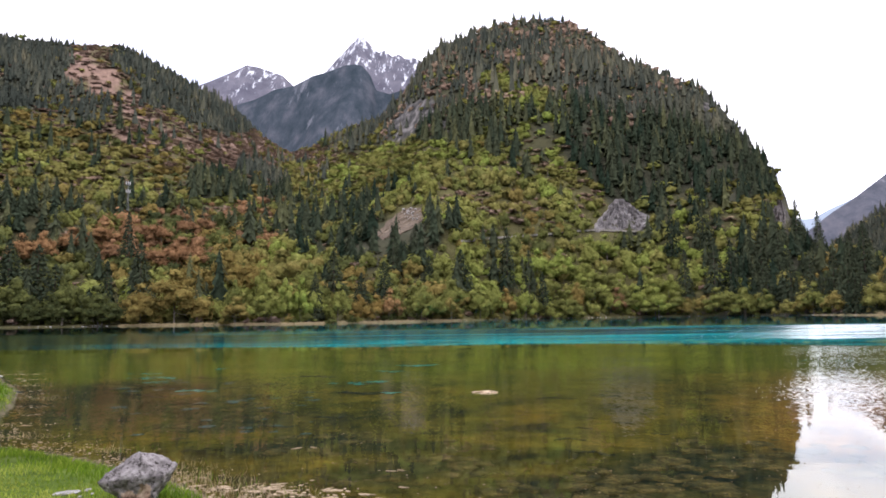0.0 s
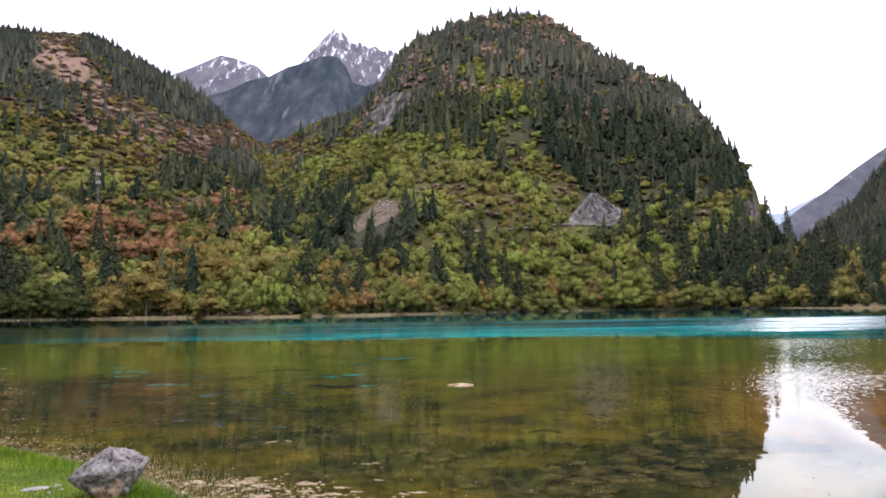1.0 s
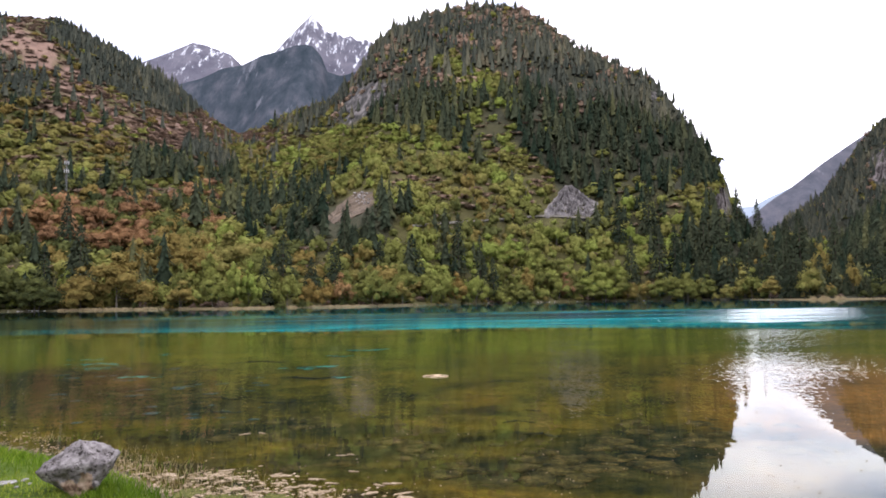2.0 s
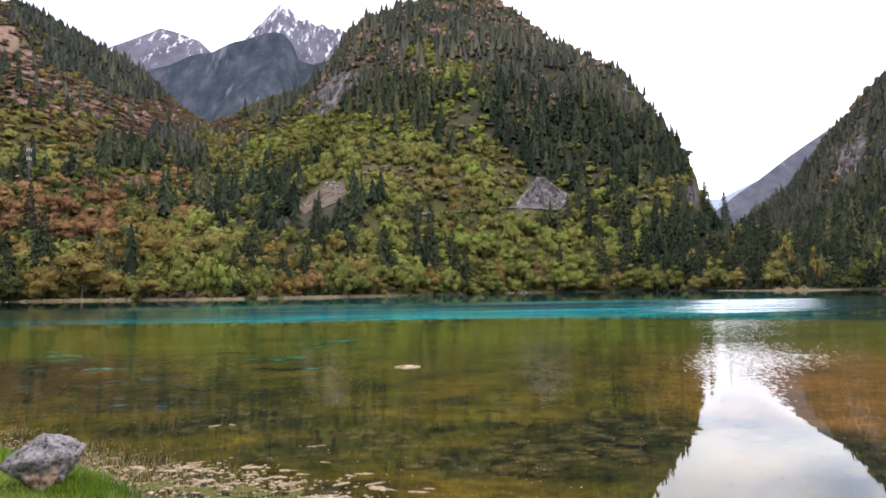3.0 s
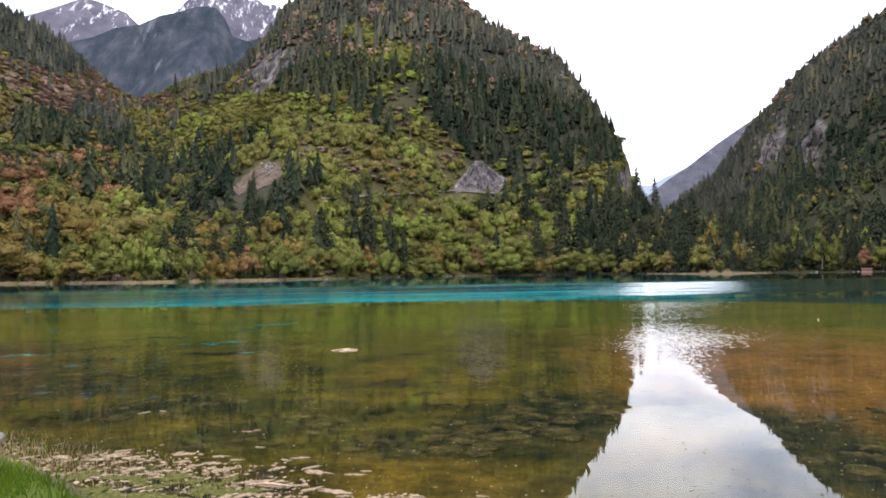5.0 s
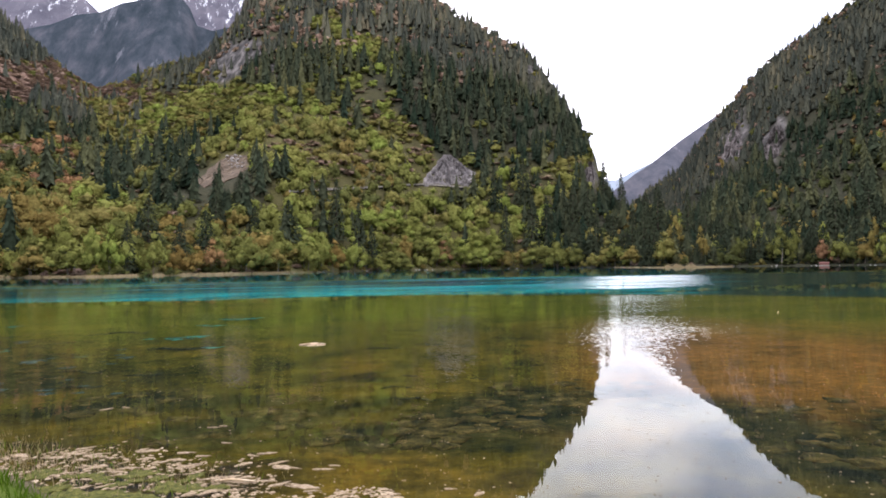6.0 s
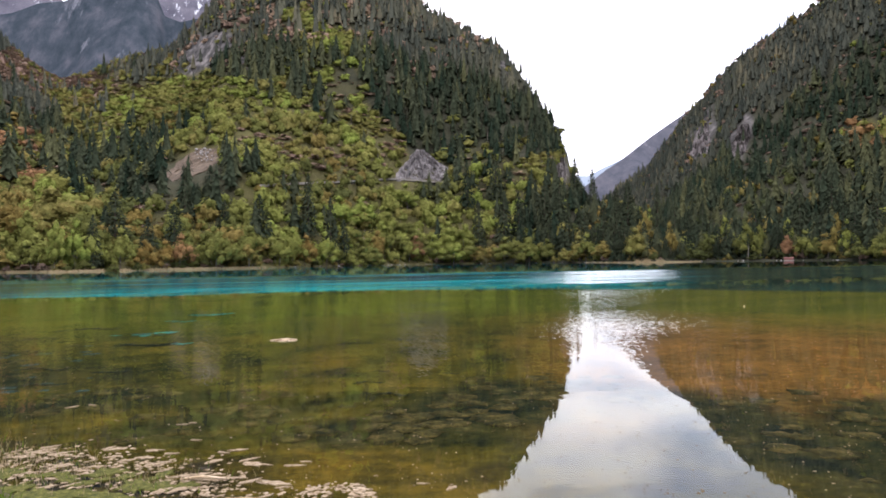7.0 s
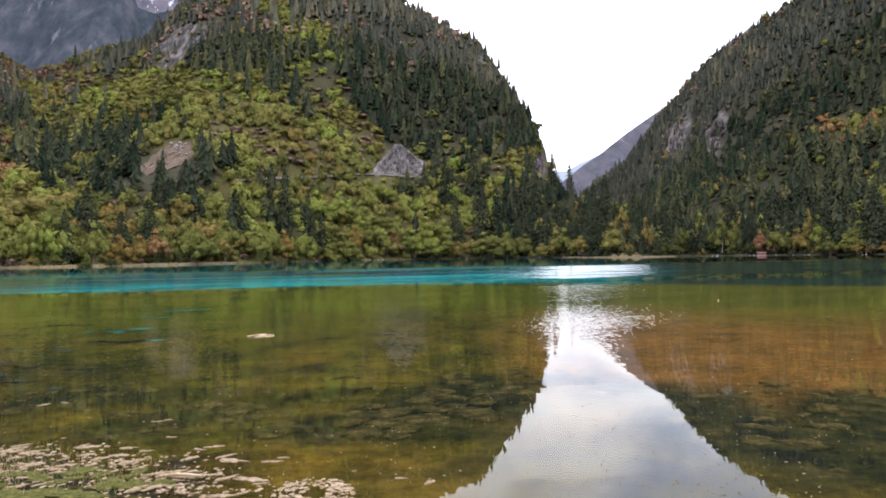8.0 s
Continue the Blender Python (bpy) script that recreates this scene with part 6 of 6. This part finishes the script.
SINGLE = ((-0.19, 7.56, 0.16), (-0.05, 7.62, 0.22), (0.06, 7.21, 0.24), (0.14, 7.02, 0.32), (-0.27, 7.27, 0.2), (0.48, 6.86, 0.22), (0.6, 6.95, 0.14), (0.08, 6.5, 0.24), (0.27, 6.38, 0.36), (0.34, 6.22, 0.16),
          (1.55, 5.92, 0.12), (1.76, 5.73, 0.14), (-0.72, 9.06, 0.16), (-0.6, 9.1, 0.12), (-0.5, 8.2, 0.14), (-2.3, 10.7, 0.2), (-2.05, 10.75, 0.16), (-0.9, 7.9, 0.2), (-1.3, 8.1, 0.24), (0.55, 6.05, 0.2))
M_ALGAE = make_rock("yellow_algae", (0.032, 0.038, 0.008), (0.085, 0.088, 0.016), (0.18, 0.165, 0.042), 9.0, dist=0.02)
ALGAE_MESHES = [mesh_of("algae_mat", *flake_shape(760 + k, 21), M_ALGAE) for k in range(3)]
FLAKE_MESHES = [mesh_of("marl_flake", v, f, M_MARL) for v, f in FLAKES]


def flake(k, x, y, size, group):
    ob = tagged(new("marl_flake", FLAKE_MESHES[k % 7]), "pale crusty marl flake floating by the bank", "marl flake", group)
    ob.matrix_basis = Matrix.Translation((x, y, 0.006)) @ pose(0, 0, 0, 0, 0, float(rng.uniform(-40, 40))) @ Matrix.Diagonal((size * 1.5, size * 0.7, 0.03 + size * 0.06, 1))


for k, (x, y, size) in enumerate(SINGLE):
    flake(k, x, y, size * 0.72, "floating marl flakes")
for k in range(150):
    c = (MATS_A + MATS_B)[k % len(MATS_A + MATS_B)]
    spread = 0.10 + 0.012 * c[1]
    x, y = c[0] + float(rng.normal(0, spread)), c[1] + float(rng.normal(0, spread * 0.8))
    flake(k, x, y, float(rng.uniform(0.06, 0.15)) * (1.2 if c[1] < 8.5 else 0.28 + 0.03 * c[1]), "floating marl flakes")


def marl_crumbs():
    c = np.array(MATS_A + MATS_B)
    n1, n2, n3 = 1900, 900, 260
    pick = rng.integers(0, len(c), n1)
    spread = 0.10 + 0.020 * c[pick, 1]
    x1, y1 = c[pick, 0] + rng.normal(0, 1, n1) * spread * 1.2, c[pick, 1] + rng.normal(0, 1, n1) * spread * 0.5
    s1 = rng.uniform(0.015, 0.075, n1) * np.where(c[pick, 1] > 8.5, 0.5 + 0.02 * c[pick, 1], 1.0)
    # strays drifting over the shallows
    az, r = rng.uniform(-32, 50, n2), 6 + 13 * rng.uniform(0, 1, n2) ** 1.8
    x2, y2, s2 = r * np.sin(np.radians(az)), r * np.cos(np.radians(az)), rng.uniform(0.008, 0.034, n2)
    # a close raft near the bank
    th, q = rng.uniform(0, 2 * np.pi, n3), np.sqrt(rng.uniform(0.1, 1.25, n3))
    x3, y3, s3 = 0.76 + 0.30 * q * np.cos(th), 5.80 + 0.36 * q * np.sin(th), rng.uniform(0.02, 0.085, n3)
    x, y, s = np.concatenate([x1, x2, x3]), np.concatenate([y1, y2, y3]), np.concatenate([s1, s2, s3])
    keep = land(x, y)[4] < 0.15
    x, y, s = x[keep], y[keep], s[keep]
    v, f, t, _ = plant(CRUMBS, np.stack([x, y, np.full(len(x), 0.004)], 1), 0.02 + s * 0.08, s, rng.uniform(0, 1, len(x)))
    tagged(new("marl_crumbs", mesh_of("marl_crumbs", v, f, M_MARL)), "pale marl and algae crumbs floating along the bank", "floating marl", kind="stuff")


marl_crumbs()

for k, (x, y, size) in enumerate(((-1.26, 7.2, 0.34), (-0.72, 6.95, 0.26), (-0.95, 6.72, 0.42), (-1.5, 6.62, 0.5), (-1.35, 6.95, 0.3), (-1.05, 7.0, 0.26), (-0.75, 6.6, 0.34), (-1.8, 7.3, 0.3), (-2.0, 6.95, 0.5), (-1.75, 6.7, 0.45), (-1.15, 6.5, 0.45), (-0.5, 6.55, 0.3), (-2.2, 7.5, 0.4), (-1.6, 7.15, 0.35))):
    ob = tagged(new("algae_mat", ALGAE_MESHES[k % 3]), "yellow-green algae mat floating among the marl", "algae mat", "floating algae mats")
    ob.matrix_basis = Matrix.Translation((x, y, 0.004)) @ pose(0, 0, 0, 0, 0, 50 * k) @ Matrix.Diagonal((size * 1.3, size, 0.08, 1))


def wood(name, path, radii, mat, label, group="", sides=9):
    tv, tf = tube(path, radii, sides)
    vs = [Vector(v) + Vector(noise.noise_vector(Vector(v) * 3.1)) * 0.25 * max(radii) for v in tv]
    ends = [tuple(range(sides))[::-1], tuple(range(len(tv) - sides, len(tv)))]
    me = mesh_of(name, vs, [np.array(tf), np.array(ends)], mat, smooth=True)
    return tagged(new(name, me), label, "log", group)


wood("driftwood", [(0.70, 17.95, 0.01), (0.95, 17.92, 0.02), (1.15, 17.9, 0.03), (1.38, 17.86, 0.01)], [0.014, 0.03, 0.033, 0.016], M_DRIFT, "bleached driftwood log floating on the lake", "floating driftwood")
wood("driftwood", [(0.85, 17.72, 0.0), (1.08, 17.7, 0.01), (1.32, 17.68, 0.0)], [0.016, 0.03, 0.014], M_DRIFT, "small bleached driftwood stick beside the floating log", "floating driftwood")
wood("driftwood", [(-0.55, 6.72, 0.02), (-0.35, 6.62, 0.05), (-0.12, 6.55, 0.03)], [0.008, 0.016, 0.007], M_DRIFT, "thin pale stick lying on the marl crust", "floating driftwood")
# a small pale thing of unknown kind, shaped like a wooden stub
wood("driftwood", [(19.1, 22.4, -0.05), (19.12, 22.41, 0.03), (19.14, 22.42, 0.06)], [0.03, 0.026, 0.014], M_DRIFT, "small pale upright thing standing out of the water", "floating driftwood")

# sunken trunks: x, y, length, heading, thickness, crusted with marl or dark
SUNKEN = ((-1.1, 28.4, 1.7, 4, 0.28, 1), (-2.1, 25.7, 1.1, -8, 0.16, 1), (-2.3, 18.8, 1.6, 12, 0.13, 0), (-1.5, 18.7, 0.6, -5, 0.11, 1), (-4.66, 23.7, 2.0, 6, 0.17, 0), (-9.0, 21.3, 1.3, 8, 0.10, 0),
          (-6.0, 16.7, 0.7, -6, 0.09, 0), (-8.1, 24.2, 2.4, 6, 0.10, 0), (2.76, 17.0, 0.95, -4, 0.08, 0), (2.07, 11.5, 0.55, -6, 0.05, 0), (2.22, 10.3, 0.6, -28, 0.06, 0), (2.5, 12.6, 0.35, 0, 0.05, 0))
SUNKEN_MORE = ((3.7, 11.95, 0.35, 5, 0.03, 0), (5.2, 18.0, 0.5, -8, 0.04, 0), (-3.3, 13.2, 0.9, 15, 0.07, 0), (-10.5, 21.8, 2.0, 12, 0.1, 0), (-7.2, 22.6, 2.4, 3, 0.07, 0), (-5.2, 18.4, 1.5, -10, 0.08, 0), (18.0, 20.6, 1.0, -10, 0.05, 0), (-2.6, 21.6, 1.6, -3, 0.07, 0), (4.2, 21.5, 1.2, 3, 0.05, 0))
SUNKEN_WEST = ((-12.0, 19.6, 1.6, 8, 0.08, 0), (-6.8, 20.4, 1.5, -12, 0.12, 0), (-8.6, 19.2, 1.8, 14, 0.1, 0), (-7.6, 18.4, 0.9, -20, 0.08, 0), (-9.8, 20.4, 1.1, 24, 0.08, 0), (-5.6, 21.2, 1.4, 9, 0.11, 0), (-3.8, 15.2, 1.0, -14, 0.09, 0), (-2.4, 14.4, 0.7, 20, 0.08, 0), (15.5, 28.0, 2.2, 3, 0.07, 1))
for x, y, length, heading, thick, crusted in SUNKEN + SUNKEN_MORE + SUNKEN_WEST:
    c, s = math.cos(radians(heading)), math.sin(radians(heading))
    path = []
    for u in np.linspace(-0.5, 0.5, 6):
        px, py = x + c * u * length - s * 0.2 * math.sin(6 * u + x) * length, y + s * u * length + c * 0.2 * math.sin(6 * u + x) * length
        path.append((px, py, min(height(px, py), -0.1) + thick * 0.9))
    trunk = wood("sunken_log", path, [thick * q for q in (0.4, 0.8, 1.0, 0.9, 0.7, 0.3)], M_SUNK_TEAL if crusted else M_SUNK,
         "turquoise marl-crusted log lying on the lake bed" if crusted else "dark waterlogged log lying on the lake bed", "sunken logs")
    for u, side in ((1, 1), (3, -1), (4, 1)):
        a = Vector(path[u])
        b = a + Vector((c * 0.22 - side * s * 0.16, s * 0.22 + side * c * 0.16, 0)) * length + Vector((0, 0, thick * 0.3))
        tv, tf = tube([a, (a + b) / 2 + Vector((0, 0.03 * length * side, 0)), b], [thick * 0.45, thick * 0.32, thick * 0.12], 6)
        part("branch", mesh_of("branch", tv, np.array(tf), M_SUNK_TEAL if crusted else M_SUNK, smooth=True), trunk)


# mossy humps and pale crusts on the shallow bed
def bed_humps(name, count, places, sizes, mat, label, proud):
    shapes = []
    for k in range(6):
        bm = bmesh.new()
        bmesh.ops.create_icosphere(bm, subdivisions=2, radius=0.5)
        for v in bm.verts:
            v.co *= 1 + 0.6 * noise.fractal(v.co * 3.0 + Vector((k * 5, 1, 0)), 0.7, 2.1, 4)
        bm.verts.ensure_lookup_table()
        vv = np.array([v.co for v in bm.verts], np.float32)
        ff = np.array([[v.index for v in f.verts] for f in bm.faces], np.int32)
        bm.free()
        shapes.append((vv, ff))
    c = np.array(places)
    pick = rng.integers(0, len(c), count)
    x, y = c[pick, 0] + rng.normal(0, 1, count) * c[pick, 2] * 0.6, c[pick, 1] + rng.normal(0, 1, count) * c[pick, 2] * 0.45
    z, _, wet, _, _ = land(x, y)
    size = rng.uniform(*sizes, count)
    keep = (wet > 0.5) & (z < -0.12)
    x, y, z, size = x[keep], y[keep], z[keep], size[keep]
    high = np.minimum(size * proud, (-z - 0.04) * 1.6)
    v, f, t, _ = plant(shapes, np.stack([x, y, z], 1), high, size, rng.uniform(0, 1, len(x)))
    tagged(new(name, mesh_of(name, v, f, mat, t, smooth=True)), label, "lake bed", kind="stuff")


M_MOSS = make_rock("bed_moss", (0.010, 0.013, 0.006), (0.068, 0.054, 0.014), (0.19, 0.135, 0.045), 4.5, local=False, dist=0.05)
M_CRUST = make_rock("bed_crust", (0.012, 0.028, 0.026), (0.040, 0.080, 0.080), (0.11, 0.18, 0.18), 2.4, local=False, dist=0.04)
bed_humps("moss_humps", 230, ((2.6, 8.4, 0.9), (3.6, 9.4, 1.1), (1.4, 8.6, 1.0), (5.6, 8.9, 1.5), (-0.5, 9.8, 1.3), (8.4, 6.8, 1.6), (-2.0, 11.4, 1.6), (-4.6, 14.2, 2.2), (-6.5, 17.0, 2.6), (4.6, 10.6, 1.4), (6.2, 6.6, 1.4)),
          (0.08, 0.48), M_MOSS, "brown-green mossy humps on the shallow lake bed", 0.35)
bed_humps("bed_crusts", 46, ((-3.4, 13.0, 1.4), (-6.0, 16.5, 2.0), (-8.2, 20.5, 2.4), (-4.0, 17.5, 2.0), (-9.5, 23.0, 2.2)),
          (0.1, 0.45), M_CRUST, "blue-grey marl crusts on the shallow lake bed", 0.3)
bed_humps("turquoise_crusts", 105, ((-10.5, 24.5, 0.7), (-10.0, 24.3, 0.5), (-11.6, 26.3, 0.6), (-9.4, 22.8, 0.6), (-7.0, 19.7, 0.45), (-7.4, 20.1, 0.4), (-9.2, 28.3, 0.4), (-2.7, 21.5, 0.5), (-2.2, 21.9, 0.3)),
          (0.10, 0.34), M_SUNK_TEAL, "turquoise marl crusts on sunken twigs in the lake", 0.5)
